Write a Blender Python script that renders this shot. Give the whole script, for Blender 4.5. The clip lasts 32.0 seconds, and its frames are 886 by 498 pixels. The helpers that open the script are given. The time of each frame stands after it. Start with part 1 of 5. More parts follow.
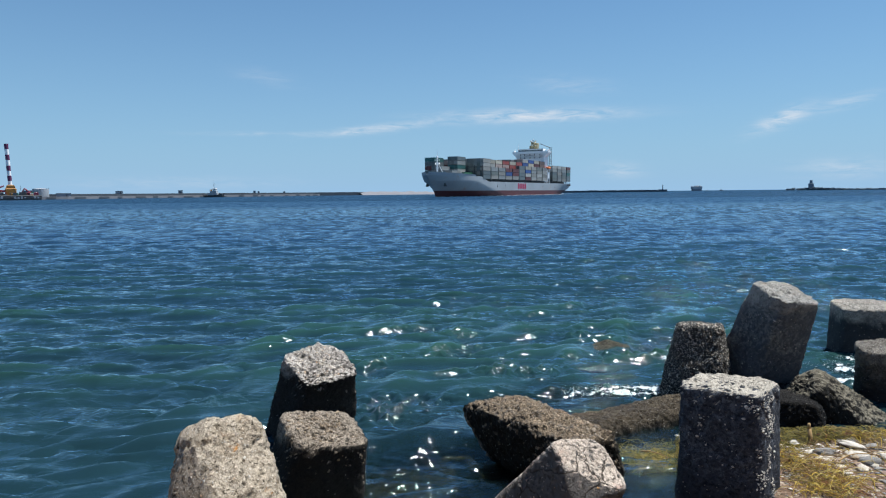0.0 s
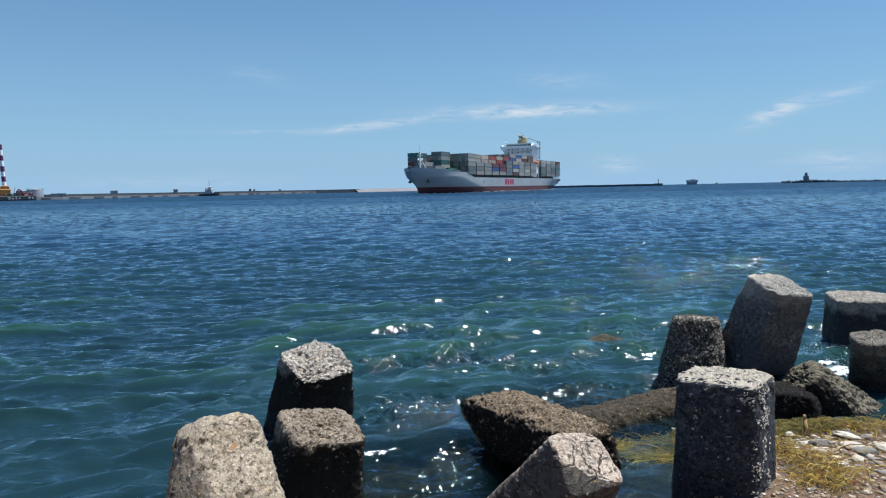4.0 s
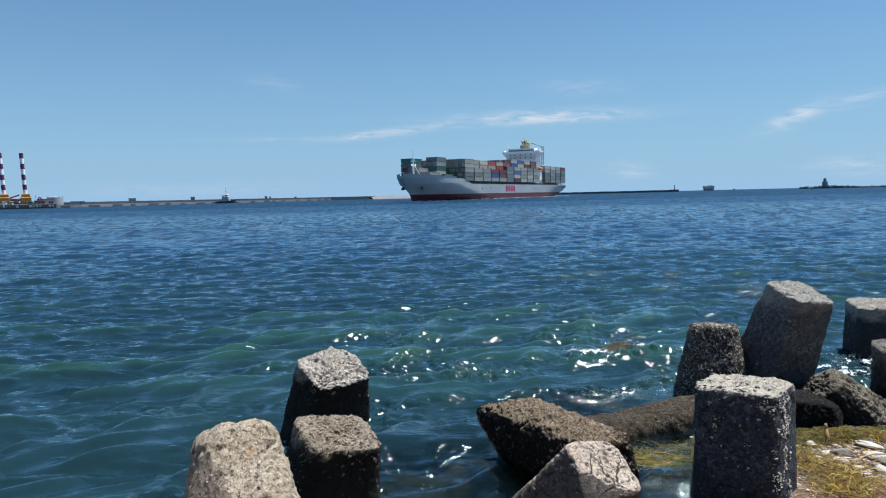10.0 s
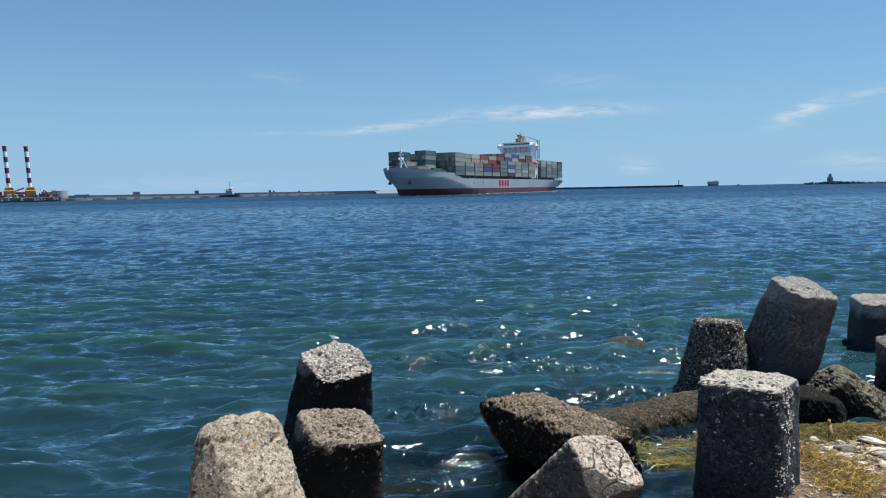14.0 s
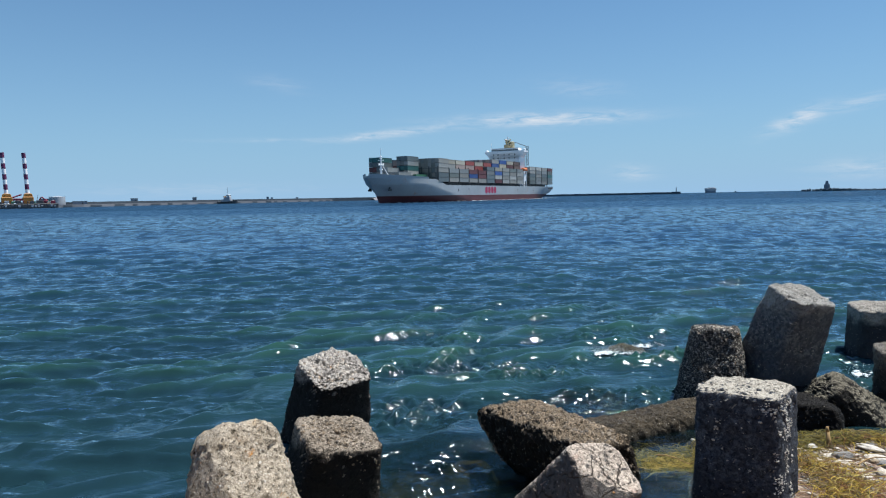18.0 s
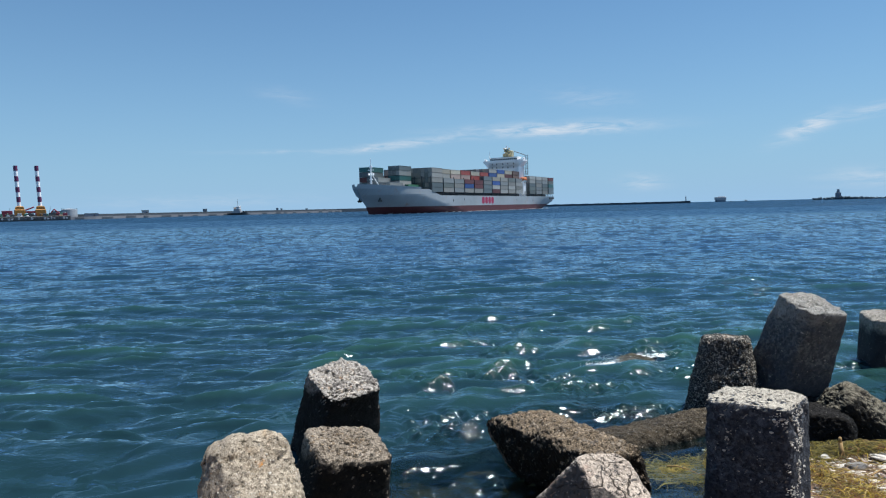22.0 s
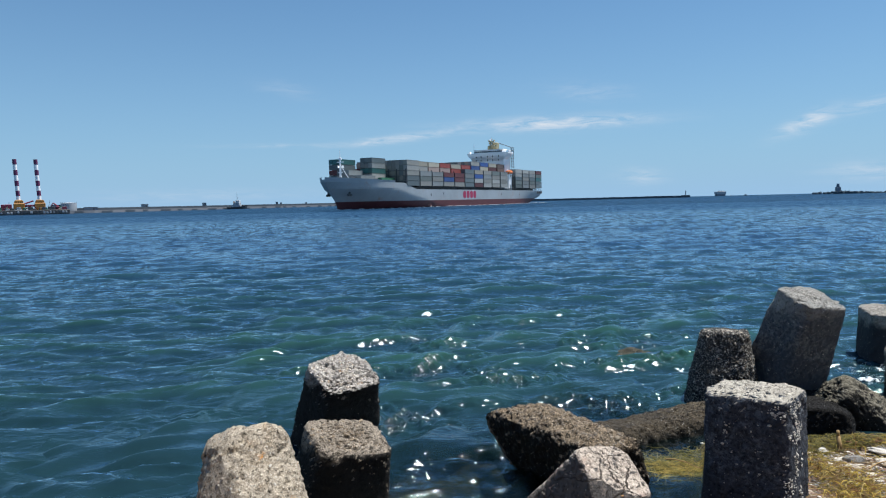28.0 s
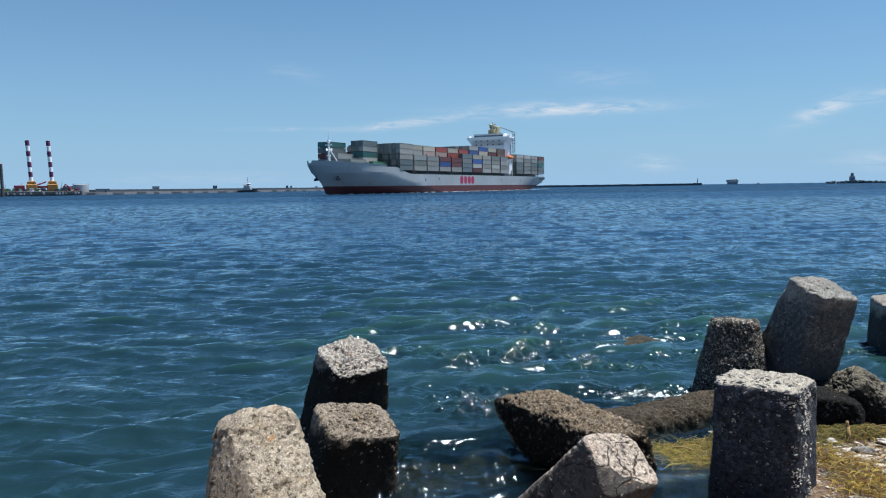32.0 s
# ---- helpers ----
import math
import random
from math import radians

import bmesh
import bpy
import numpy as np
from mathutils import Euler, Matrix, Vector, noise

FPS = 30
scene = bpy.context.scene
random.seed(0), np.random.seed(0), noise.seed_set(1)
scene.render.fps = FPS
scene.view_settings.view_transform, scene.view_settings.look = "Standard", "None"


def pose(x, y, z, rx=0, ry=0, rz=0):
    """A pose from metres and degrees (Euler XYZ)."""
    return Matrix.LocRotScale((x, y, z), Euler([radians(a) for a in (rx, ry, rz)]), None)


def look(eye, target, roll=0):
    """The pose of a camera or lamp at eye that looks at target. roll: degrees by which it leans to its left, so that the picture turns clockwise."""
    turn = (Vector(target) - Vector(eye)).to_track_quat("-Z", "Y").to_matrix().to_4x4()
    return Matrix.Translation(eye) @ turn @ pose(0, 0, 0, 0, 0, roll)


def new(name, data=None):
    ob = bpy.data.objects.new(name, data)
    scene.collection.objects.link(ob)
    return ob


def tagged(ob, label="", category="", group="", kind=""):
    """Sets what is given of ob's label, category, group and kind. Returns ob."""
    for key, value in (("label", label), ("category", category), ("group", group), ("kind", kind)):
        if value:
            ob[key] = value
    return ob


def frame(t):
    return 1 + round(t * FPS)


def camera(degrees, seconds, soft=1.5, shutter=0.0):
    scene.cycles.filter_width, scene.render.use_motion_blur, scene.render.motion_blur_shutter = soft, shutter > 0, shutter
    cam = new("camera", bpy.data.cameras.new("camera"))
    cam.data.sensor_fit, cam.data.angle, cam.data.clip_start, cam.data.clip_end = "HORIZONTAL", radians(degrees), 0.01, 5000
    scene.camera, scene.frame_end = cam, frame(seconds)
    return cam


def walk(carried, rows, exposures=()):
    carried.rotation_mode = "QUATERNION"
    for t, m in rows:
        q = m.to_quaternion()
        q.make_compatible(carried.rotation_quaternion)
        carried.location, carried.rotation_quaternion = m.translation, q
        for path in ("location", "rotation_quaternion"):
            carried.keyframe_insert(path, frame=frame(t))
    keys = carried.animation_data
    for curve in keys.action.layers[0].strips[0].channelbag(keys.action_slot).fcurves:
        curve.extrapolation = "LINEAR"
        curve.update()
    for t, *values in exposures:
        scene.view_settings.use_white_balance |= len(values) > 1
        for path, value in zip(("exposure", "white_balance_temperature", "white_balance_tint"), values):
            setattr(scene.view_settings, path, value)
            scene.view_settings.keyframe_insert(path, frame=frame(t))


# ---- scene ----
FOV = 66.09
cam = camera(FOV, 32.0, soft=1.15)
walk(cam, [
    (0.0, pose(0.000, 0.012, 1.799, 85.287, 0.614, -1.159)),
    (0.5, pose(0.002, 0.013, 1.798, 85.284, 0.629, -1.157)),
    (1.0, pose(0.003, 0.013, 1.800, 85.382, 0.670, -1.021)),
    (1.5, pose(0.000, 0.001, 1.801, 85.393, 0.554, -0.936)),
    (2.0, pose(0.005, -0.004, 1.798, 85.036, 0.498, -1.178)),
    (2.5, pose(0.008, 0.008, 1.799, 85.135, 1.104, -1.121)),
    (3.0, pose(0.008, 0.006, 1.799, 85.152, 1.024, -1.541)),
    (3.5, pose(0.008, 0.005, 1.800, 85.056, 1.218, -1.645)),
    (5.5, pose(0.000, 0.010, 1.798, 84.889, 0.938, -0.790)),
    (6.0, pose(0.001, 0.010, 1.798, 84.845, 0.948, -0.653)),
    (6.5, pose(0.003, 0.010, 1.798, 84.802, 0.799, -0.577)),
    (7.0, pose(-0.001, 0.010, 1.801, 85.053, 1.096, -0.448)),
    (7.5, pose(-0.001, 0.008, 1.800, 85.398, 1.072, -0.257)),
    (8.0, pose(-0.000, 0.006, 1.803, 85.549, 1.200, -0.240)),
    (8.5, pose(-0.001, 0.003, 1.800, 85.635, 1.156, -0.289)),
    (9.0, pose(0.001, 0.005, 1.799, 85.487, 1.165, -0.333)),
    (9.5, pose(0.001, 0.004, 1.801, 85.528, 1.230, -0.300)),
    (10.0, pose(0.000, 0.005, 1.801, 85.564, 1.367, -0.267)),
    (10.5, pose(-0.001, 0.004, 1.800, 85.671, 1.298, -0.323)),
    (11.0, pose(-0.000, 0.002, 1.801, 85.632, 1.213, -0.315)),
    (11.5, pose(-0.000, 0.006, 1.800, 85.508, 1.402, -0.269)),
    (12.0, pose(0.003, 0.005, 1.802, 85.482, 1.504, -0.149)),
    (12.5, pose(-0.000, 0.006, 1.802, 85.585, 1.384, -0.066)),
    (13.0, pose(-0.003, 0.002, 1.799, 85.531, 1.036, -0.081)),
    (13.5, pose(-0.004, 0.002, 1.799, 85.353, 0.968, 0.056)),
    (14.0, pose(-0.001, 0.007, 1.798, 85.112, 1.180, 0.043)),
    (14.5, pose(-0.001, 0.005, 1.798, 85.115, 1.091, 0.097)),
    (16.5, pose(-0.004, 0.008, 1.799, 84.740, 1.058, 0.056)),
    (17.0, pose(-0.002, 0.004, 1.800, 84.976, 1.208, -0.209)),
    (17.5, pose(-0.001, 0.003, 1.802, 85.302, 1.237, -0.210)),
    (18.0, pose(-0.001, 0.006, 1.800, 85.672, 1.148, -0.132)),
    (18.5, pose(-0.000, 0.005, 1.800, 85.918, 1.065, -0.078)),
    (19.0, pose(-0.000, -0.004, 1.801, 86.217, 1.138, 0.166)),
    (19.5, pose(0.001, -0.008, 1.802, 86.256, 1.093, 0.108)),
    (20.0, pose(-0.001, -0.006, 1.804, 86.328, 1.231, 0.041)),
    (20.5, pose(-0.002, -0.012, 1.799, 86.439, 1.107, 0.198)),
    (21.0, pose(0.000, -0.007, 1.804, 86.367, 1.505, 0.316)),
    (21.5, pose(0.001, -0.004, 1.801, 86.401, 1.451, 0.590)),
    (22.0, pose(0.002, -0.008, 1.802, 86.557, 1.439, 0.615)),
    (22.5, pose(0.001, -0.006, 1.802, 86.627, 1.291, 0.492)),
    (23.0, pose(-0.001, -0.013, 1.802, 86.619, 1.333, 0.291)),
    (23.5, pose(0.001, -0.006, 1.801, 86.387, 1.598, 0.110)),
    (24.0, pose(0.001, -0.003, 1.803, 86.319, 1.688, 0.268)),
    (24.5, pose(0.000, -0.006, 1.802, 86.239, 1.645, 0.386)),
    (25.0, pose(-0.001, -0.006, 1.801, 86.183, 1.502, 0.497)),
    (25.5, pose(-0.000, -0.006, 1.800, 86.177, 1.668, 0.656)),
    (27.5, pose(-0.000, -0.014, 1.798, 86.097, 1.430, 0.507)),
    (28.0, pose(0.002, -0.014, 1.800, 86.062, 1.390, 0.586)),
    (28.5, pose(-0.004, -0.018, 1.795, 85.159, 0.856, 0.062)),
    (29.0, pose(-0.001, -0.001, 1.798, 84.937, 1.154, 0.322)),
    (29.5, pose(-0.001, -0.001, 1.798, 85.052, 1.205, 0.586)),
    (30.0, pose(-0.000, -0.003, 1.798, 85.166, 1.047, 1.007)),
    (30.5, pose(-0.002, -0.009, 1.799, 84.967, 1.031, 1.192)),
    (31.0, pose(-0.002, -0.008, 1.796, 84.716, 0.905, 1.572)),
    (31.5, pose(-0.003, -0.008, 1.801, 84.658, 0.999, 1.471)),
    (32.0, pose(-0.004, -0.012, 1.801, 84.850, 0.800, 1.421)),
])

# ---- world, sun ----
SUN_AZ, SUN_EL = 66, 69.0          # degrees from +y towards +x; height
world = bpy.data.worlds.new("sky")
scene.world = world
world.use_nodes = True


def node(tree, kind, ins=None, operation="", blend="", rgba=False, clamp=False):
    n = tree.nodes.new(kind)
    if operation:
        n.operation = operation
    if clamp:
        n.use_clamp = True
    if rgba:
        n.data_type, n.blend_type = "RGBA", blend or "MIX"
    for key, value in (ins or {}).items():
        if isinstance(value, bpy.types.NodeSocket):
            tree.links.new(value, n.inputs[key])
        else:
            n.inputs[key].default_value = value
    return n


def calc(tree, op, a, b=0.0, c=0.0):
    return node(tree, "ShaderNodeMath", {0: a, 1: b, 2: c}, operation=op).outputs[0]


def build_sky():
    tr = world.node_tree
    tr.nodes.clear()
    sky = node(tr, "ShaderNodeTexSky")
    sky.sky_type = "NISHITA"
    sky.sun_disc = False
    sky.sun_elevation, sky.sun_rotation = radians(SUN_EL), radians(SUN_AZ)
    sky.altitude, sky.air_density, sky.dust_density, sky.ozone_density = 0.0, 1.0, 0.6, 1.0
    way = node(tr, "ShaderNodeTexCoord").outputs["Generated"]
    x, y, z = node(tr, "ShaderNodeSeparateXYZ", {0: way}).outputs
    az = calc(tr, "MULTIPLY", calc(tr, "ARCTAN2", x, y), 57.29578)
    el = calc(tr, "MULTIPLY", calc(tr, "ARCSINE", z), 57.29578)
    # thin cirrus: azimuth, height, half length, half depth, slant, strength
    clouds = [(-4.4, 5.3, 4.4, 0.32, 0.10, 0.8), (8.4, 6.22, 7.0, 0.55, 0.0, 0.85), (-12.5, 4.9, 6.0, 0.18, 0.01, 0.22),
              (27.4, 5.2, 1.9, 0.6, 0.36, 0.85), (31.4, 6.1, 2.0, 0.45, 0.22, 0.4), (15.6, 1.7, 1.7, 0.6, -0.05, 0.4),
              (31.4, 1.5, 3.0, 0.7, 0.0, 0.35), (-13.2, 9.3, 2.3, 0.6, -0.15, 0.16), (11.5, 8.6, 3.4, 0.7, -0.1, 0.2), (-20.0, 1.0, 8.0, 0.5, 0.0, 0.2)]
    p = node(tr, "ShaderNodeCombineXYZ", {0: calc(tr, "MULTIPLY", az, 0.35), 1: calc(tr, "MULTIPLY", el, 1.9)}).outputs[0]
    streak = node(tr, "ShaderNodeTexNoise", {"Vector": p, "Scale": 1.1, "Detail": 7.0, "Roughness": 0.62, "Distortion": 0.6}).outputs[0]
    total = None
    for a, e, la, le, slant, power in clouds:
        da = calc(tr, "SUBTRACT", az, a)
        de = calc(tr, "SUBTRACT", calc(tr, "SUBTRACT", el, e), calc(tr, "MULTIPLY", da, slant))
        ua, ue = calc(tr, "DIVIDE", da, la), calc(tr, "DIVIDE", de, le)
        r2 = calc(tr, "ADD", calc(tr, "MULTIPLY", ua, ua), calc(tr, "MULTIPLY", ue, ue))
        g = calc(tr, "MULTIPLY", calc(tr, "POWER", 2.718, calc(tr, "MULTIPLY", r2, -1.2)), power)
        total = g if total is None else calc(tr, "ADD", total, g)
    soft = node(tr, "ShaderNodeMapRange", {0: streak, 1: 0.34, 2: 0.66}).outputs[0]
    amount = node(tr, "ShaderNodeMath", {0: calc(tr, "MULTIPLY", total, soft), 1: 1.0}, operation="MULTIPLY", clamp=True).outputs[0]
    tint = node(tr, "ShaderNodeMix", {0: 1.0, 6: sky.outputs[0], 7: SKY_TINT}, rgba=True, blend="MULTIPLY").outputs[2]
    # pale sea haze low over the horizon
    low = calc(tr, "POWER", 2.718, calc(tr, "DIVIDE", calc(tr, "ABSOLUTE", el), -11.0))
    tint = node(tr, "ShaderNodeMix", {0: calc(tr, "MULTIPLY", low, 0.97), 6: tint, 7: HAZE}, rgba=True).outputs[2]
    mix = node(tr, "ShaderNodeMix", {0: amount, 6: tint, 7: CLOUD}, rgba=True).outputs[2]
    bg = node(tr, "ShaderNodeBackground", {0: mix, 1: SKY_POWER})
    tr.links.new(bg.outputs[0], node(tr, "ShaderNodeOutputWorld").inputs[0])


SKY_POWER, SKY_TINT, HAZE, CLOUD = 0.066, (0.52, 0.88, 1.14, 1), (3.65, 6.05, 8.75, 1), (8.6, 9.0, 9.6, 1)
build_sky()
lamp = bpy.data.lights.new("sun", "SUN")
lamp.energy, lamp.angle, lamp.color = 5.0, radians(0.53), (1.0, 0.985, 0.955)
sun = new("sun", lamp)
sun.matrix_world = look((60 * math.sin(radians(SUN_AZ)), 60 * math.cos(radians(SUN_AZ)), 60 * math.tan(radians(SUN_EL))), (0, 0, 0))
scene.view_settings.exposure = 0.45


# ---- materials ----
def material(name, colour=(0.5, 0.5, 0.5), rough=0.6, metal=0.0):
    m = bpy.data.materials.new(name)
    m.use_nodes = True
    b = m.node_tree.nodes["Principled BSDF"]
    b.inputs["Base Color"].default_value = (*colour, 1)
    b.inputs["Roughness"].default_value = rough
    b.inputs["Metallic"].default_value = metal
    return m, m.node_tree, b


def ramp(tree, fac, stops):
    n = node(tree, "ShaderNodeValToRGB", {0: fac})
    el = n.color_ramp.elements
    while len(el) < len(stops):
        el.new(0.5)
    for e, (at, c) in zip(el, stops):
        e.position, e.color = at, (*c, 1) if len(c) == 3 else c
    return n.outputs[0]


def mixed(tree, fac, a, b, how="MIX"):
    a = (*a, 1) if isinstance(a, tuple) and len(a) == 3 else a
    b = (*b, 1) if isinstance(b, tuple) and len(b) == 3 else b
    return node(tree, "ShaderNodeMix", {0: fac, 6: a, 7: b}, rgba=True, blend=how).outputs[2]


def noise_of(tree, at, scale, detail=4.0, rough=0.6, warp=0.0):
    return node(tree, "ShaderNodeTexNoise", {"Vector": at, "Scale": scale, "Detail": detail, "Roughness": rough, "Distortion": warp}).outputs[0]


def paint(name, colour, rough=0.5, wear=0.25, scale=0.3, rust=None, metal=0.0, random_shade=0.0):
    """Painted or weathered surface at a given grain size (per metre)."""
    m, tr, b = material(name, colour, rough, metal)
    at = node(tr, "ShaderNodeTexCoord").outputs["Object"]
    big, small = noise_of(tr, at, scale, 5), noise_of(tr, at, scale * 9, 4)
    dark = tuple(c * (1 - wear) for c in colour)
    light = tuple(min(1, c * (1 + wear * 0.6)) for c in colour)
    col = mixed(tr, big, dark, light)
    col = mixed(tr, calc(tr, "MULTIPLY", small, 0.35), col, tuple(c * 0.7 for c in colour))
    if rust:
        spots = node(tr, "ShaderNodeMapRange", {0: noise_of(tr, at, scale * 3, 6, 0.7), 1: 0.58, 2: 0.72}).outputs[0]
        col = mixed(tr, spots, col, rust)
    if random_shade:
        rnd = node(tr, "ShaderNodeObjectInfo").outputs["Random"]
        col = node(tr, "ShaderNodeHueSaturation", {"Color": col, "Value": calc(tr, "MULTIPLY_ADD", rnd, random_shade, 1 - random_shade / 2)}).outputs[0]
    tr.links.new(col, b.inputs["Base Color"])
    bump = node(tr, "ShaderNodeBump", {"Strength": 0.25, "Distance": 0.03 / max(scale, 0.05), "Height": small})
    tr.links.new(bump.outputs[0], b.inputs["Normal"])
    return m


def concrete(name, light=(0.34, 0.31, 0.27), dark=(0.13, 0.115, 0.10), shells=0.5, algae_shade=None, stain=None, rough=0.92, band=(0.60, 0.22), grit=1.0, cracks=0.0, lichen=0.0, mottle=0.6, upright=False, crust=None, speckle=0.0):
    """Weathered marine concrete: aggregate, pits, shell specks and stains."""
    m, tr, b = material(name, light, rough)
    b.inputs["Specular IOR Level"].default_value = 0.15
    at = node(tr, "ShaderNodeTexCoord").outputs["Object"]
    big = noise_of(tr, at, 5.0, 6, 0.65, 0.4)
    mid = noise_of(tr, at, 26.0, 6, 0.7)
    fine = noise_of(tr, at, 120.0, 3, 0.6)
    col = mixed(tr, node(tr, "ShaderNodeMapRange", {0: big, 1: 0.3, 2: 0.7}).outputs[0], dark, light)
    pores = noise_of(tr, at, 48.0, 5, 0.75, 0.3)
    col = mixed(tr, node(tr, "ShaderNodeMapRange", {0: mid, 1: 0.48, 2: 0.60, 3: 0.0, 4: mottle}).outputs[0], col, tuple(c * 0.45 for c in dark))
    col = mixed(tr, node(tr, "ShaderNodeMapRange", {0: pores, 1: 0.44, 2: 0.36, 3: 0.0, 4: min(0.95, 0.8 * grit)}).outputs[0], col, tuple(c * 0.2 for c in dark))
    col = mixed(tr, node(tr, "ShaderNodeMapRange", {0: fine, 1: 0.54, 2: 0.64, 3: 0.0, 4: min(0.9, 0.55 * grit)}).outputs[0], col, tuple(min(1, c * 1.35) for c in light))
    if stain:
        s = node(tr, "ShaderNodeMapRange", {0: noise_of(tr, at, 3.3, 5, 0.6, 1.0), 1: 0.52, 2: 0.7}).outputs[0]
        col = mixed(tr, calc(tr, "MULTIPLY", s, 0.7), col, stain)
    # dark tone: tidal growth low down, and shade put into the steep faces
    if algae_shade:
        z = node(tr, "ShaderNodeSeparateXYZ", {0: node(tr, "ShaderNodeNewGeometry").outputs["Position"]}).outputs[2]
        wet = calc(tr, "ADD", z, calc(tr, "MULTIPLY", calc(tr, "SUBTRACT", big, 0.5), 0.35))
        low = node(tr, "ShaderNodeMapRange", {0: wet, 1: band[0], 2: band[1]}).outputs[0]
        if upright:                                    # steep faces take the dark tone as painted shade; tops stay bare
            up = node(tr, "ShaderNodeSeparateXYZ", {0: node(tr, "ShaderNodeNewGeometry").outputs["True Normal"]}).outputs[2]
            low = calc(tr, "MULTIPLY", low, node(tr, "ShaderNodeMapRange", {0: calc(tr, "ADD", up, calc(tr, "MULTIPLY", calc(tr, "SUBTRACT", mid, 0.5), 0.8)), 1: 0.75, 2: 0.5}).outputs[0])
        col = mixed(tr, calc(tr, "MULTIPLY", low, 0.96), col, algae_shade)
    if crust:                                          # pale patches of dry growth
        amount, tone, size = crust
        grown = calc(tr, "MULTIPLY", node(tr, "ShaderNodeMapRange", {0: noise_of(tr, at, size, 6, 0.8, 0.5), 1: 0.47, 2: 0.60}).outputs[0], node(tr, "ShaderNodeMapRange", {0: noise_of(tr, at, 4.0, 3, 0.6), 1: 0.35, 2: 0.6, 3: 0.25, 4: 1.0}).outputs[0])
        dry = node(tr, "ShaderNodeMapRange", {0: node(tr, "ShaderNodeSeparateXYZ", {0: node(tr, "ShaderNodeNewGeometry").outputs["Position"]}).outputs[2], 1: 0.15, 2: 0.48}).outputs[0]
        grown = calc(tr, "MULTIPLY", grown, dry)           # only above the tide
        # patches kept to the faces whose shade is in the colour
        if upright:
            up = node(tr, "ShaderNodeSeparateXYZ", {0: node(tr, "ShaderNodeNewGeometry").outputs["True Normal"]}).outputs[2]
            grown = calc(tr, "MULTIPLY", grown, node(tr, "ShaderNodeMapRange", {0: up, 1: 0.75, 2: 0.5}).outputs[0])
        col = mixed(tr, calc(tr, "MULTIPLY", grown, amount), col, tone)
    if speckle:                                        # shells side by side, black to whitish
        cells = node(tr, "ShaderNodeTexVoronoi", {"Vector": at, "Scale": 95.0, "Randomness": 1.0})
        shade = ramp(tr, node(tr, "ShaderNodeSeparateColor", {0: cells.outputs["Color"]}).outputs[1], [(0.0, (0.010, 0.010, 0.011)), (0.42, (0.035, 0.034, 0.034)), (0.66, (0.13, 0.125, 0.115)), (0.85, (0.30, 0.29, 0.26)), (1.0, (0.58, 0.56, 0.50))])
        gap = node(tr, "ShaderNodeMapRange", {0: cells.outputs["Distance"], 1: 0.45, 2: 0.75, 3: 1.0, 4: 0.25}).outputs[0]
        col = mixed(tr, speckle, col, mixed(tr, gap, (0.012, 0.012, 0.012), shade))
    if lichen:
        spot = node(tr, "ShaderNodeMapRange", {0: noise_of(tr, at, 7.0, 6, 0.7, 0.6), 1: 0.59, 2: 0.64}).outputs[0]
        col = mixed(tr, calc(tr, "MULTIPLY", spot, lichen), col, (0.50, 0.22, 0.05))
    split = None
    if cracks:
        bent = node(tr, "ShaderNodeVectorMath", {0: at, 1: node(tr, "ShaderNodeVectorMath", {0: node(tr, "ShaderNodeTexNoise", {"Vector": at, "Scale": 11.0, "Detail": 6.0}).outputs[1], 3: 0.12}, operation="SCALE").outputs[0]}, operation="ADD").outputs[0]
        cell = node(tr, "ShaderNodeTexVoronoi", {"Vector": bent, "Scale": 4.6})
        cell.feature = "DISTANCE_TO_EDGE"
        split = node(tr, "ShaderNodeMapRange", {0: cell.outputs["Distance"], 1: 0.017, 2: 0.005}).outputs[0]
        split = calc(tr, "MULTIPLY", split, node(tr, "ShaderNodeMapRange", {0: noise_of(tr, at, 3.0, 2), 1: 0.34, 2: 0.44}).outputs[0])
        col = mixed(tr, calc(tr, "MULTIPLY", split, cracks), col, tuple(c * 0.18 for c in dark))
    vor = node(tr, "ShaderNodeTexVoronoi", {"Vector": at, "Scale": 85.0, "Randomness": 1.0})
    pick = node(tr, "ShaderNodeSeparateColor", {0: vor.outputs["Color"]}).outputs[0]
    dot = calc(tr, "MULTIPLY", calc(tr, "LESS_THAN", vor.outputs["Distance"], calc(tr, "MULTIPLY", pores, 0.62)), calc(tr, "GREATER_THAN", pick, 1 - 0.22 * shells))
    dot = calc(tr, "MULTIPLY", dot, calc(tr, "GREATER_THAN", mid, 0.46))
    col = mixed(tr, calc(tr, "MULTIPLY", dot, 0.55), col, (0.62, 0.59, 0.52))
    tr.links.new(col, b.inputs["Base Color"])
    h = calc(tr, "ADD", calc(tr, "MULTIPLY", mid, 0.9), calc(tr, "ADD", calc(tr, "MULTIPLY", fine, 0.35), calc(tr, "MULTIPLY", dot, 0.3)))
    h = calc(tr, "ADD", h, calc(tr, "MULTIPLY", node(tr, "ShaderNodeMapRange", {0: pores, 1: 0.30, 2: 0.46}).outputs[0], 0.8))
    if split:
        h = calc(tr, "SUBTRACT", h, calc(tr, "MULTIPLY", split, 1.2))
    bump = node(tr, "ShaderNodeBump", {"Strength": 1.0, "Distance": 0.022 * grit, "Height": h})
    tr.links.new(bump.outputs[0], b.inputs["Normal"])
    return m


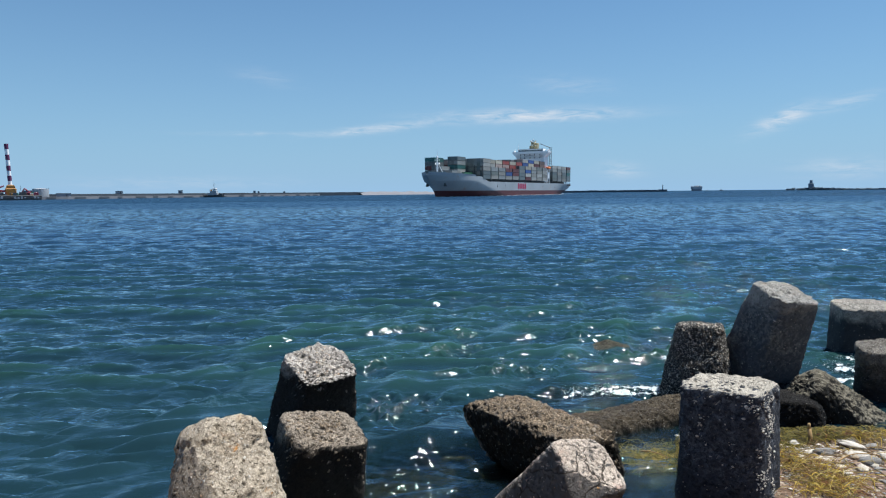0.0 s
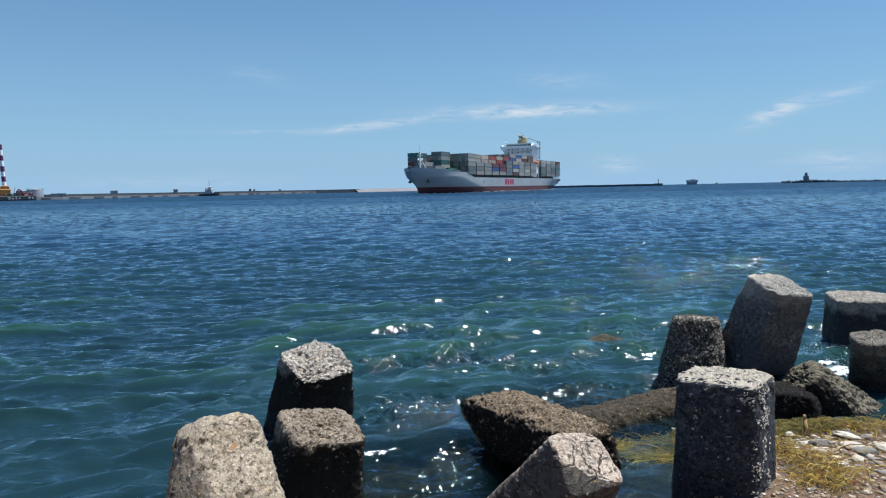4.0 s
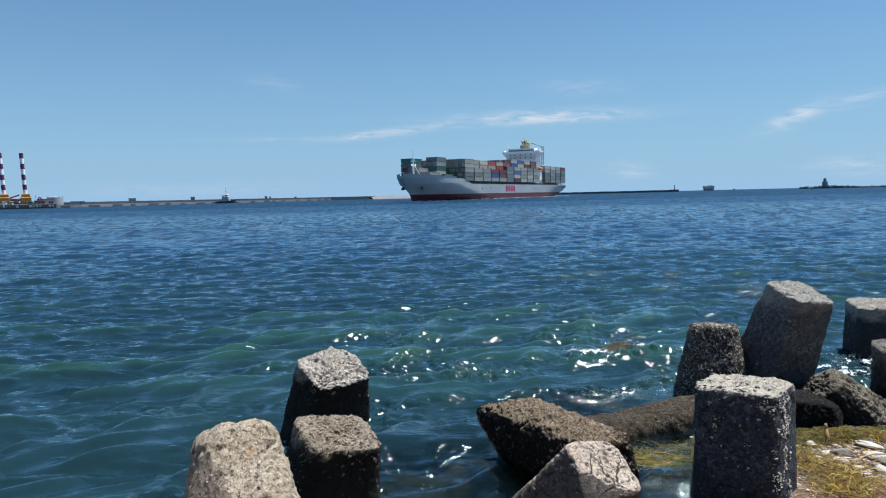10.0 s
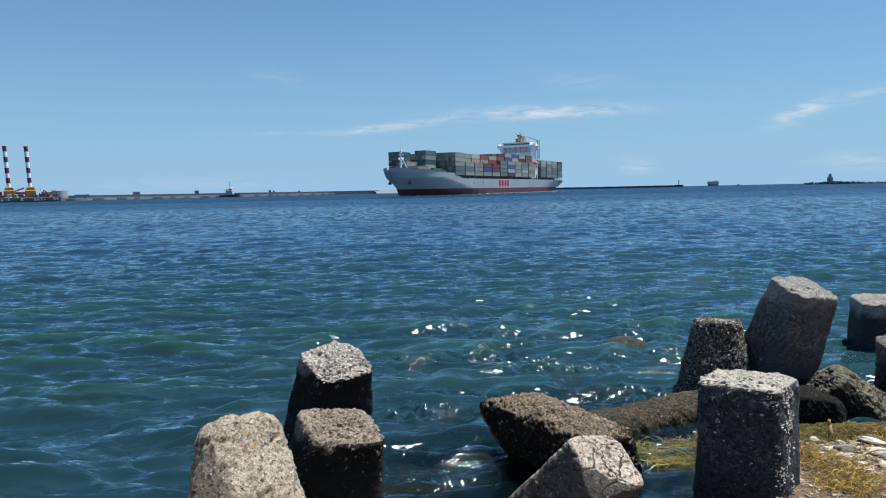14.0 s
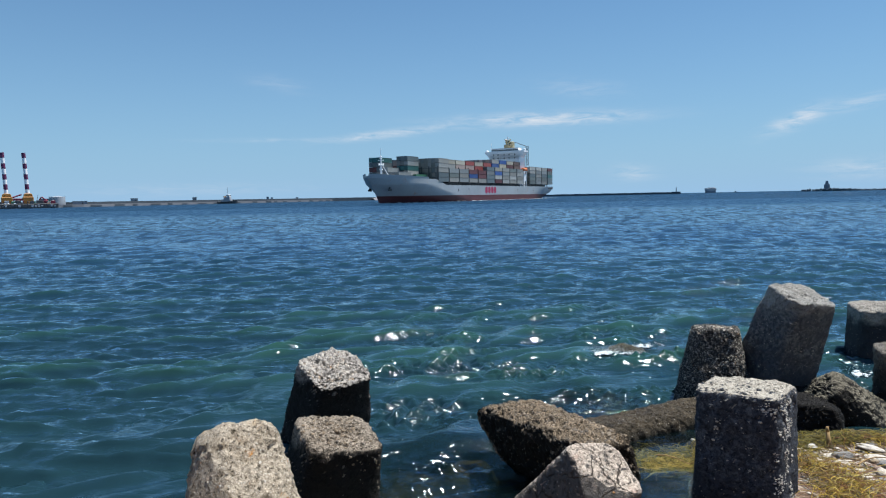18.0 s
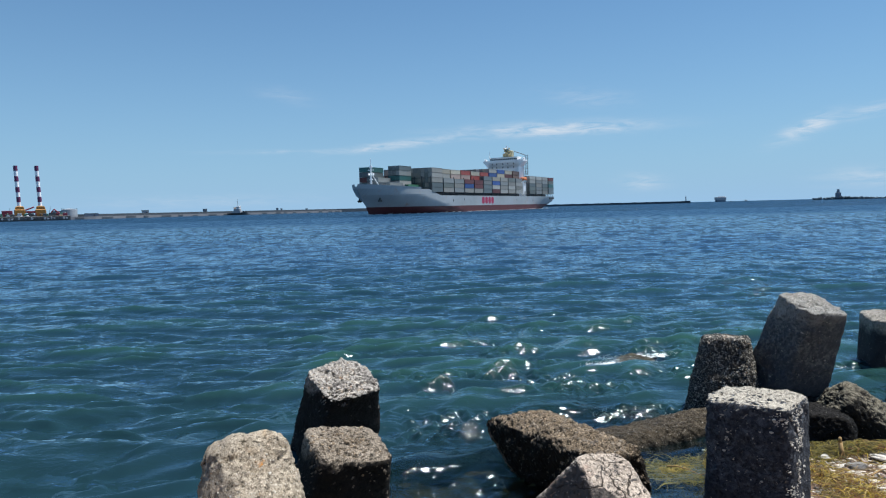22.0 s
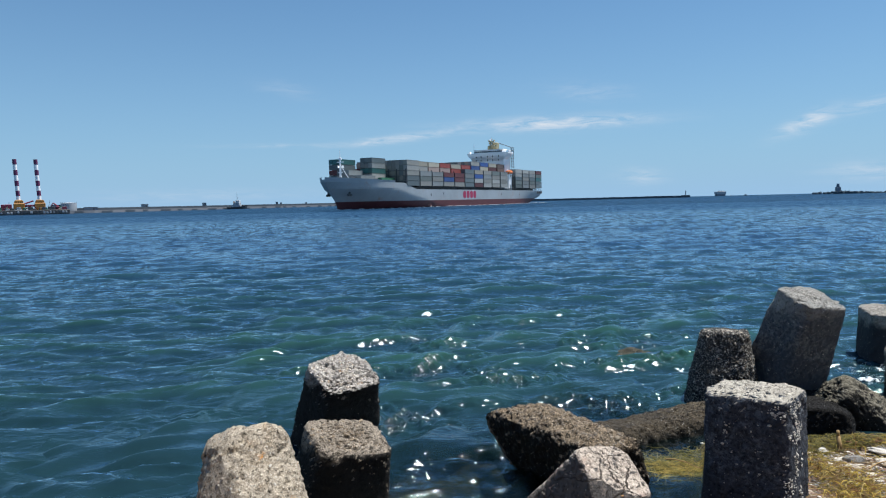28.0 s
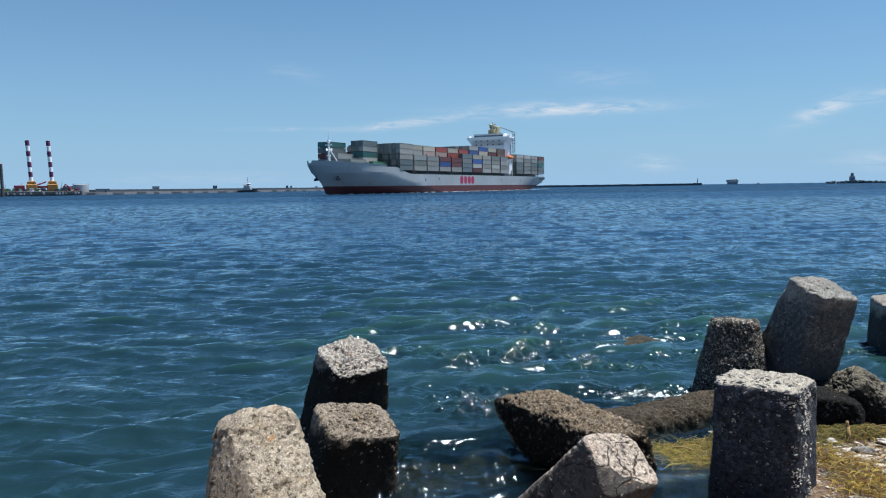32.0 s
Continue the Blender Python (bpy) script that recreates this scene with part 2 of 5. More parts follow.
def water(name, shallow=True, rough=0.2, gloss_most=0.45, ripple=(0.019, 0.0070, 0.0025)):
    """Sea water: dark green-blue body colour under a glossy rippled skin; clearer in the shallows by the shore."""
    m, tr, b = material(name)
    at = node(tr, "ShaderNodeTexCoord").outputs["Object"]
    place = node(tr, "ShaderNodeNewGeometry").outputs["Position"]
    x, y, z = node(tr, "ShaderNodeSeparateXYZ", {0: place}).outputs
    if shallow:
        # ripples riding on the waves, heights in metres
        stretch = node(tr, "ShaderNodeMapping", {"Vector": at, "Scale": (0.45, 1.0, 1.0), "Rotation": (0, 0, 0.12)}).outputs[0]
        h = calc(tr, "MULTIPLY", noise_of(tr, stretch, 10.0, 2, 0.45, 0.6), ripple[0])
        h = calc(tr, "MULTIPLY_ADD", noise_of(tr, stretch, 28.0, 2, 0.5, 0.5), ripple[1], h)
        fine = noise_of(tr, at, 72.0, 2, 0.5)
        h = calc(tr, "MULTIPLY_ADD", fine, ripple[2], h)
        bump = node(tr, "ShaderNodeBump", {"Strength": 1.0, "Distance": 1.0, "Height": h}).outputs[0]
    else:
        stretch = node(tr, "ShaderNodeMapping", {"Vector": at, "Scale": (0.42, 1.0, 1.0), "Rotation": (0, 0, 0.12)}).outputs[0]
        h = calc(tr, "MULTIPLY_ADD", noise_of(tr, stretch, 1.7, 4, 0.6, 0.3), 0.24, noise_of(tr, stretch, 0.5, 3, 0.5, 0.6))
        bump = node(tr, "ShaderNodeBump", {"Strength": 1.0, "Distance": 0.9, "Height": h}).outputs[0]
    # noise sets where sky gloss shows: bright streaks painted in place of chop
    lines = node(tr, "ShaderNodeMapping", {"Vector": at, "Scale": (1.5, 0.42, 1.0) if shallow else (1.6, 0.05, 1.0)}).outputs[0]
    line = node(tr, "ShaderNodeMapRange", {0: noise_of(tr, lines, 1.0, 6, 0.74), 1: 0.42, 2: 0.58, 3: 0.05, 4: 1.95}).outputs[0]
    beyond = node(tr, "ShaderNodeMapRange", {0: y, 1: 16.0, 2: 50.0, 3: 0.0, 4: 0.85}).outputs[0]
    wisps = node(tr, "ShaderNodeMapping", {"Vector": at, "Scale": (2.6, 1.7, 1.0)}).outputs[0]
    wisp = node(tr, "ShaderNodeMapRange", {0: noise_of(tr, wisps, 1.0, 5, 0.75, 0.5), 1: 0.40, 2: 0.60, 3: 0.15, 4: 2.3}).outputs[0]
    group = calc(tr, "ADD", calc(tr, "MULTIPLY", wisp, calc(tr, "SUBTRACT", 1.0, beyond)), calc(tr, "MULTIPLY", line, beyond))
    patch = node(tr, "ShaderNodeMapRange", {0: noise_of(tr, place, 0.05, 3, 0.5), 1: 0.35, 2: 0.7}).outputs[0]
    col = mixed(tr, patch, WATER_A, WATER_B)
    if shallow:
        # crests tinted green: light passing through them is put into the colour
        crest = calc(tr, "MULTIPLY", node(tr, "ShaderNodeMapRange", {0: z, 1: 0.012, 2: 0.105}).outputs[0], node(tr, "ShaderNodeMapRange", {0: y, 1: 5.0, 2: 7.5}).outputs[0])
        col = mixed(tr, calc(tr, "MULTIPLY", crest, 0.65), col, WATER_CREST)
        # bluer with distance: reflected sky is put into the body colour
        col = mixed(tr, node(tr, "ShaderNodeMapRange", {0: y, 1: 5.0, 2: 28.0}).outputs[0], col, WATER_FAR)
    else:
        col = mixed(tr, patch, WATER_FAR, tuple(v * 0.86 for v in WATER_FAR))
    body = node(tr, "ShaderNodeBsdfDiffuse", {"Color": col}).outputs[0]
    if shallow:                                        # unresolved chop blurs the far reflections
        rough = node(tr, "ShaderNodeMapRange", {0: y, 1: 25.0, 2: 140.0, 3: rough, 4: 0.4}).outputs[0]
    gloss = node(tr, "ShaderNodeBsdfGlossy", {"Color": (0.80, 0.92, 1.0, 1), "Roughness": rough, "Normal": bump})
    gloss.distribution = "BECKMANN"
    skin = gloss.outputs[0]
    fres = node(tr, "ShaderNodeFresnel", {"IOR": 1.333, "Normal": bump}).outputs[0]
    # gloss limit falls with distance from the viewpoint, standing for waves hiding each other
    most = node(tr, "ShaderNodeMapRange", {0: y, 1: 8.0, 2: 120.0, 3: gloss_most, 4: 0.29}).outputs[0] if shallow else gloss_most
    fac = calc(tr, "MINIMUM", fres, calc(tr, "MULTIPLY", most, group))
    if shallow:                                        # the same painted streaks also scale the reflection, for contrast
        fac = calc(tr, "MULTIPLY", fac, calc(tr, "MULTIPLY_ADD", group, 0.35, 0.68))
    if shallow:
        far = calc(tr, "ADD", y, calc(tr, "MULTIPLY", calc(tr, "ABSOLUTE", calc(tr, "SUBTRACT", x, 1.1)), 0.85))
        far = calc(tr, "ADD", far, calc(tr, "MULTIPLY", noise_of(tr, place, 1.3, 4), 0.9))
        clear = node(tr, "ShaderNodeMapRange", {0: far, 1: 6.9, 2: 5.8, 3: 0.0, 4: 0.95}).outputs[0]
        gl = node(tr, "ShaderNodeBsdfTransparent", {0: (0.80, 0.86, 0.82, 1)}).outputs[0]
        body = node(tr, "ShaderNodeMixShader", {0: clear, 1: body, 2: gl}).outputs[0]
    both = node(tr, "ShaderNodeMixShader", {0: fac, 1: body, 2: skin})
    tr.links.new(both.outputs[0], tr.nodes["Material Output"].inputs[0])
    tr.nodes.remove(b)
    return m


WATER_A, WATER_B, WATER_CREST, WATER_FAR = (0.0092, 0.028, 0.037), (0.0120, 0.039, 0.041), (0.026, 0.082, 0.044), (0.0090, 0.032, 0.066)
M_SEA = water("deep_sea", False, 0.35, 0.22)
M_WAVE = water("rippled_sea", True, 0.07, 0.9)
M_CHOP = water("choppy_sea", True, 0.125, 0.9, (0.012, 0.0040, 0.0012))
# upright=True puts the shade of the steep flanks into these colours
M_BLOCK = concrete("weathered_concrete", (0.46, 0.43, 0.38), (0.25, 0.23, 0.20), 0.3, (0.030, 0.034, 0.040), None, 0.9, (0.44, 0.34), upright=True, crust=(0.5, (0.12, 0.13, 0.14), 18.0))
# sides below the top are darkened: their shade is part of the colour
M_TALL = concrete("tall_grey_concrete", (0.44, 0.42, 0.38), (0.24, 0.225, 0.2), 0.2, (0.085, 0.095, 0.105), None, 0.9, (0.93, 0.76), crust=(0.75, (0.27, 0.28, 0.27), 24.0))
# near-black flanks: tide marks plus shade laid into the colour
M_DARKSIDE = concrete("tide_and_shade_concrete", (0.66, 0.61, 0.55), (0.33, 0.30, 0.265), 0.12, (0.009, 0.009, 0.009), None, 0.8, (0.66, 0.54), 1.7, upright=True)
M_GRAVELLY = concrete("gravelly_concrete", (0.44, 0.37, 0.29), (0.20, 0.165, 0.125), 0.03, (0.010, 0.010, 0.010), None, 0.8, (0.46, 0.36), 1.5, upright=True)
# blue-grey flanks hold the block's shaded side as colour
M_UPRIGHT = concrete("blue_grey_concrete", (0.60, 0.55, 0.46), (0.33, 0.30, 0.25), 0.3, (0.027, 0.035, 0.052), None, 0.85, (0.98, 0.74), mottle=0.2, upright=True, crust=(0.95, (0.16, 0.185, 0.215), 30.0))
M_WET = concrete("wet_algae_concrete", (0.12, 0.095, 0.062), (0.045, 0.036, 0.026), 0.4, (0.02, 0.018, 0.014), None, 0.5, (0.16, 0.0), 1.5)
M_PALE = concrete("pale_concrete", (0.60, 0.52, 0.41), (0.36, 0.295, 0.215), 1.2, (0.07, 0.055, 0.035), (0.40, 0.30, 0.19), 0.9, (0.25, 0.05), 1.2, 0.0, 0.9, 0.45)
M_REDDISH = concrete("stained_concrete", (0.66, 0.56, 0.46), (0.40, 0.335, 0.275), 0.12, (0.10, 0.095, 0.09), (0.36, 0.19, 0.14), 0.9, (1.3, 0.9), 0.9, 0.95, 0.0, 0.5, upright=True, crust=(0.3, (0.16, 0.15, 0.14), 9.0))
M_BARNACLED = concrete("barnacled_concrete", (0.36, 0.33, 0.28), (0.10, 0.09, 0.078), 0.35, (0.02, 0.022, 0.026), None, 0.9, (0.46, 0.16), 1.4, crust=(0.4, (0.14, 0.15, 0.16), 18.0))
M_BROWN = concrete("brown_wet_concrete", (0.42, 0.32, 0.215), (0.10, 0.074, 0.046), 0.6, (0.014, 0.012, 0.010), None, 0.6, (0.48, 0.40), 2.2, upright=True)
M_STONE = concrete("seabed_stone", (0.20, 0.145, 0.075), (0.07, 0.052, 0.028), 0.1)
M_MOSSY = concrete("mossy_rock", (0.14, 0.132, 0.095), (0.05, 0.05, 0.038), 0.3, None, (0.16, 0.11, 0.05), 0.6, (0.6, 0.22), 1.2)
M_SPECK = concrete("speckled_barnacle_concrete", (0.46, 0.43, 0.37), (0.07, 0.062, 0.055), 0.9, (0.016, 0.015, 0.014), None, 0.9, (0.24, 0.02), 1.9, speckle=0.85)
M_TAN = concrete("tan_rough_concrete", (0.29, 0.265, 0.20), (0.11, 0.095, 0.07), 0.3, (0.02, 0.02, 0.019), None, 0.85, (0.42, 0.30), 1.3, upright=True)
# near-black colour in place of the shade between the blocks
M_SHADEBLACK = concrete("shade_black_concrete", (0.022, 0.020, 0.018), (0.010, 0.009, 0.008), 0.3, (0.010, 0.010, 0.010), None, 0.7, (0.3, 0.1), 1.3)


# ---- building helpers ----
def as_mesh(name, verts, faces, mat, smooth=False):
    me = bpy.data.meshes.new(name)
    me.from_pydata(verts, [], faces)
    for mm in (mat if isinstance(mat, (list, tuple)) else [mat]):
        me.materials.append(mm)
    if smooth:
        me.shade_smooth()
    return me


def part(name, bm, mat, parent=None, label="", m=None, smooth=False):
    """Link a bmesh (or a mesh) as one object under a thing or part."""
    if isinstance(bm, bpy.types.Mesh):
        me = bm
    else:
        me = bpy.data.meshes.new(name)
        bm.to_mesh(me)
        bm.free()
        me.materials.append(mat)
        if smooth:
            me.shade_smooth()
    ob = new(name, me)
    if parent is not None:
        ob.parent = parent
    if m is not None:
        ob.matrix_basis = m
    return tagged(ob, label)


def box(bm, x, y, z, sx, sy, sz, bevel=0.0, rz=0.0, rx=0.0, ry=0.0):
    """A box with its centre at x, y and its foot at z."""
    r = bmesh.ops.create_cube(bm, size=1.0, matrix=pose(x, y, z + sz / 2, rx, ry, rz) @ Matrix.Diagonal((sx, sy, sz, 1)))
    if bevel:
        edges = list({e for v in r["verts"] for e in v.link_edges})
        bmesh.ops.bevel(bm, geom=edges, offset=bevel, segments=1, affect="EDGES")
    return bm


def tube(bm, a, b, r0, r1=None, n=10):
    a, b = Vector(a), Vector(b)
    q = (b - a).to_track_quat("Z", "Y").to_matrix().to_4x4()
    bmesh.ops.create_cone(bm, cap_ends=True, segments=n, radius1=r0, radius2=r0 if r1 is None else r1, depth=(b - a).length,
                          matrix=Matrix.Translation((a + b) / 2) @ q)
    return bm


def thing(name, m=None):
    ob = new(name)
    ob.empty_display_size = 0.1
    if m is not None:
        ob.matrix_basis = m
    return ob


# ---- the sea ----
FAR_SEA = -0.8                       # the far sea is set lower so its waterlines fit the camera's view


def sea():
    """One sheet to the horizon, and two crossing sheets of wind waves that drift over it."""
    xs = np.concatenate([-np.geomspace(4700, 8, 40), np.linspace(-6, 6, 7), np.geomspace(8, 4700, 40)])
    ys = np.concatenate([[-40, -20, 0, 10, 20, 40], np.geomspace(60, 4900, 60)])
    verts = [(x, y, -2.6 if y < 11 else (-1.3 if y < 230 else FAR_SEA - 0.02)) for y in ys for x in xs]
    n = len(xs)
    faces = [(j * n + i, j * n + i + 1, (j + 1) * n + i + 1, (j + 1) * n + i) for j in range(len(ys) - 1) for i in range(n - 1)]
    ob = new("water", as_mesh("water", verts, faces, M_SEA))
    tagged(ob, "dark blue-green sea reaching to the horizon", "sea", kind="structure")


def wave_sheet(name, seed, wind, lift, reach, cols, fine, grow):
    """A rigid sheet of wind waves, finest by the shore and wider and coarser out to sea."""
    rng = np.random.default_rng(seed)
    ys = [-8.0]
    while ys[-1] < reach:
        ys.append(ys[-1] + max(fine, grow * (ys[-1] - 4.0)))
    ys = np.array(ys)
    us = np.linspace(-1, 1, cols)
    Y, U = np.meshgrid(ys, us, indexing="ij")
    X = U * (9.0 + 0.75 * np.maximum(Y + 5.0, 0.0))
    Z, DX, DY = np.zeros_like(X), np.zeros_like(X), np.zeros_like(X)
    for k in range(56):
        lam = 0.12 * (20.0 ** (k / 55.0))
        a = rng.normal(wind, 0.34)
        amp = SWELL * lam ** 0.5 * rng.uniform(0.5, 1.15) * (1.0 if lam < 1.2 else 0.75)
        kx, ky, ph = 2 * np.pi / lam * np.cos(a), 2 * np.pi / lam * np.sin(a), rng.uniform(0, 6.28)
        keep = np.clip((lam * 62 + 4 - Y) / (lam * 30), 0, 1)          # short waves fade where the grid is coarse
        if not keep.any():
            continue
        rows = slice(0, int(np.searchsorted(ys, lam * 62 + 4)))
        s = kx * X[rows] + ky * Y[rows] + ph
        Z[rows] += amp * keep[rows] * np.cos(s)
        DX[rows] -= 0.6 * amp * keep[rows] * np.cos(a) * np.sin(s)
        DY[rows] -= 0.6 * amp * keep[rows] * np.sin(a) * np.sin(s)
    gust = 0.95 + 0.25 * np.sin(X * 0.31 + Y * 0.17 + seed) * np.sin(Y * 0.23 - X * 0.11 + 2 * seed)
    Z = Z * gust * 0.9
    edge = np.clip((Y - 0.45 * reach) / (0.5 * reach), 0, 1)
    out = np.clip((Y - 30) / 200, 0, 1)
    Z = Z * (1 - edge) + lift * (1 - edge) - 0.12 * edge + FAR_SEA * out * out * (3 - 2 * out)
    near = np.clip(np.minimum.reduce([X + 2.3, 4.1 - X, Y - 3.2, 10.4 - Y]) / 0.8, 0, 1)     # the short chop rides over it here
    return sheet_of(name, X + DX, Y + DY, Z - 0.03 * near, M_WAVE)


def chop_sheet(name, seed, x0, x1, y0, y1, step):
    """A patch of steep short ripples, thrown back by the blocks, that flash in the sun."""
    rng = np.random.default_rng(seed)
    Y, X = np.meshgrid(np.arange(y0, y1, step), np.arange(x0, x1, step), indexing="ij")
    Z = np.zeros_like(X)
    tuft = np.zeros_like(X)
    for k in range(9):
        a, lam = rng.uniform(0, 6.28), rng.uniform(0.5, 1.5)
        tuft += np.cos((X * np.cos(a) * 0.6 + Y * np.sin(a)) * 2 * np.pi / lam + rng.uniform(0, 6.28))
    open_water = np.clip(np.maximum((Y - 4.9) / 0.6, (0.9 - X) / 0.4), 0.16, 1.0)      # calm in the pool
    tuft = np.clip(0.34 + 0.35 * tuft, 0.0, 1.3) * open_water * np.clip(1.25 + 0.5 * X, 0.35, 1.0) * np.clip(1.0 - (Y - 6.4) / 4.5, 0.35, 1.0)
    for k in range(54):
        lam = 0.045 * (34.0 ** (k / 53.0))
        a = rng.normal(radians(-75), 0.45 if lam > 0.25 else 0.8)
        amp = SWELL * lam ** 0.5 * rng.uniform(0.5, 1.15) * np.sqrt(open_water) if lam > 0.25 else CHOP * lam * rng.uniform(0.5, 1.2) * tuft
        Z += amp * np.cos(2 * np.pi / lam * (np.cos(a) * X + np.sin(a) * Y) + rng.uniform(0, 6.28))
    rim = np.minimum.reduce([X - x0, x1 - X, Y - y0, y1 - Y])
    return sheet_of(name, X, Y, Z + 0.012 - 0.07 * np.clip(1 - rim / 0.9, 0, 1), M_CHOP)


def sheet_of(name, X, Y, Z, mat):
    co = np.stack([X, Y, Z], -1).reshape(-1, 3).astype(np.float32)
    ny, nx = X.shape
    i = np.arange(nx * ny).reshape(ny, nx)
    quads = np.stack([i[:-1, :-1], i[:-1, 1:], i[1:, 1:], i[1:, :-1]], -1).reshape(-1, 4).astype(np.int32)
    me = bpy.data.meshes.new(name)
    me.vertices.add(len(co))
    me.vertices.foreach_set("co", co.ravel())
    me.loops.add(quads.size)
    me.loops.foreach_set("vertex_index", quads.ravel())
    me.polygons.add(len(quads))
    me.polygons.foreach_set("loop_start", np.arange(0, quads.size, 4, dtype=np.int32))
    me.update(calc_edges=True)
    me.shade_smooth()
    me.materials.append(mat)
    ob = new(name, me)
    return tagged(ob, "rippled blue-green wind waves lapping at the shore", "waves", kind="stuff")


sea()
SWELL = 0.0106
WAVES_A = wave_sheet("waves", 3, radians(-83), 0.0, 420.0, 540, 0.036, 0.0068)
WAVES_B = wave_sheet("waves", 11, radians(-100), -0.008, 45.0, 330, 0.06, 0.008)
CHOP = 0.034
CHOPPY = chop_sheet("waves", 29, -3.0, 4.8, 3.0, 11.2, 0.0147)


# ---- concrete armour blocks ----
def leg_mesh(name, w, taper, length, seed, mat, corner=0.16, rough=1.0, step=0.0125, bulge=0.0, edge=0.035, squash=1.0, side=1.0, butt=False, cuts=()):
    """One tapered square leg of a breakwater block: top centre at the origin, running down -z, eroded all over."""
    off = Vector((seed * 7.3, seed * 3.1, seed * 5.7))
    nper = max(48, int(4 * w / step))
    profile = []                                       # (scale of the section, z)
    if butt:                                           # a worn far end that shows
        wide = w / 2 + length * taper
        profile += [(wide * k / 8, -length) for k in range(1, 7)] + [(wide * 0.9, -length + 0.012)]
    rings = int(length / step)
    for k in range(rings + 1):
        z = -length + k * (length - edge) / rings
        profile.append(((w / 2 - z * taper) / 1.0, z))
    for k in range(1, 5):
        a = k / 4 * math.pi / 2
        profile.append((w / 2 + edge * taper - edge * (1 - math.cos(a)), -edge + edge * math.sin(a)))
    top = profile[-1][0]
    inner = max(12, int(top / (0.4 * step)))
    for k in range(1, inner):
        profile.append((top * (1 - k / inner), 0.012 * bulge * (k / inner)))
    verts, faces = [], []
    p = 2 / corner ** 0.5                              # superellipse power
    for s, z in profile:
        for i in range(nper):
            a = 2 * math.pi * (i + 0.5) / nper
            ca, sa = math.cos(a), math.sin(a)
            r = s / (abs(ca) ** p + abs(sa) ** p) ** (1 / p)
            v = Vector((r * ca, r * sa * squash, z))
            q = v + off
            corner_wear = max(0.0, (math.hypot(r * ca, r * sa) / max(s, 1e-4) - 1.08)) * (1.0 if z > -0.25 else 0.6)
            n1 = noise.fractal(q * 4.0, 1.0, 2.1, 3)
            n2 = noise.fractal(q * 17.0, 0.8, 2.1, 4)
            n3 = noise.noise(q * 55.0)
            n4 = noise.noise(q * 36.0 + off)
            face = side + (1 - side) * min(1.0, max(0.0, 1.0 + z / 0.16))
            face *= 1.0 if corner_wear <= 0 else 1.3
            d = rough * (0.014 * n1 + face * (0.010 * n2 + 0.006 * n3 - 0.034 * max(0.0, n4 - 0.24)) - corner_wear * 0.05 * (0.6 + n2))
            out = Vector((ca, sa, 0.0)) if z < -edge * 0.6 else (Vector((ca * 0.3 * s / top, sa * 0.3 * s / top, 1.0)) if s < top * 0.97 else Vector((ca, sa, 0.8)))
            v = v + out.normalized() * d
            for nx, ny, nz, most in cuts:              # faces broken off along a plane
                past = v.x * nx + v.y * ny + v.z * nz - most
                if past > 0:
                    v -= Vector((nx, ny, nz)) * past * 0.95
            verts.append(v)
    rows = len(profile)
    for j in range(rows - 1):
        for i in range(nper):
            k = (i + 1) % nper
            faces.append((j * nper + i, j * nper + k, (j + 1) * nper + k, (j + 1) * nper + i))
    if butt:
        verts.append(Vector((0, 0, -length)))
        faces += [((i + 1) % nper, i, len(verts) - 1) for i in range(nper)]
    tip = len(verts)
    verts.append(Vector((0, 0, 0.012 * bulge + rough * 0.01 * noise.noise(off * 4))))
    for i in range(nper):
        faces.append(((rows - 1) * nper + i, (rows - 1) * nper + (i + 1) % nper, tip))
    return as_mesh(name, verts, faces, mat, True)


def block(m, label, mat, w=0.4, taper=0.05, length=1.4, seed=1, **more):
    ob = new("armour_block", leg_mesh("armour_block", w, taper, length, seed, mat, **more))
    ob.matrix_basis = m
    return tagged(ob, label, "concrete block", "armour blocks along the shore")


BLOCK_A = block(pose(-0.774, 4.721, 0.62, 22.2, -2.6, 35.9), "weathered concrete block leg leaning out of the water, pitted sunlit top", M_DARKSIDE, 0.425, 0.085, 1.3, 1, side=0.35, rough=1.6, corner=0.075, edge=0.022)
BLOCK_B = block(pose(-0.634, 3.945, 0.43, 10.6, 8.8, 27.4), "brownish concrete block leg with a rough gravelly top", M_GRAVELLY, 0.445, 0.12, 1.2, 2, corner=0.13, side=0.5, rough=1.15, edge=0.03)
BLOCK_C = block(pose(-1.085, 3.42, 0.645, -32, 4, 28), "pale sunlit concrete leg with shell bits and orange lichen", M_PALE, 0.36, 0.205, 1.5, 3, corner=0.40, edge=0.09, rough=1.2, cuts=((-0.66, -0.35, 0.664, 0.10), (0.70, -0.2, 0.686, 0.125), (-0.80, -0.6, 0.0, 0.235)))
BLOCK_T = block(pose(2.947, 5.546, 0.955, 18.4, 4.9, 18.1), "tall grey concrete leg leaning over the water", M_TALL, 0.42, 0.055, 1.6, 4, side=0.5, corner=0.09, edge=0.025)
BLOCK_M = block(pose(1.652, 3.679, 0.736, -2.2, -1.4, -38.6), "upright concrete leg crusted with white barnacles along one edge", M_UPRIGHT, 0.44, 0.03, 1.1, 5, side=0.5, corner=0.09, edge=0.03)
BLOCK_S = block(pose(2.338, 5.816, 0.645, -5.3, 0.9, -23.1), "dark barnacle-covered tapered concrete leg standing in the water", M_SPECK, 0.38, 0.2, 1.0, 6, corner=0.2)
block(pose(4.76, 7.275, 0.54, 2, -1, -17), "grey square concrete leg standing beyond the rocks", M_BLOCK, 0.62, 0.05, 1.2, 7, corner=0.1, side=0.5)
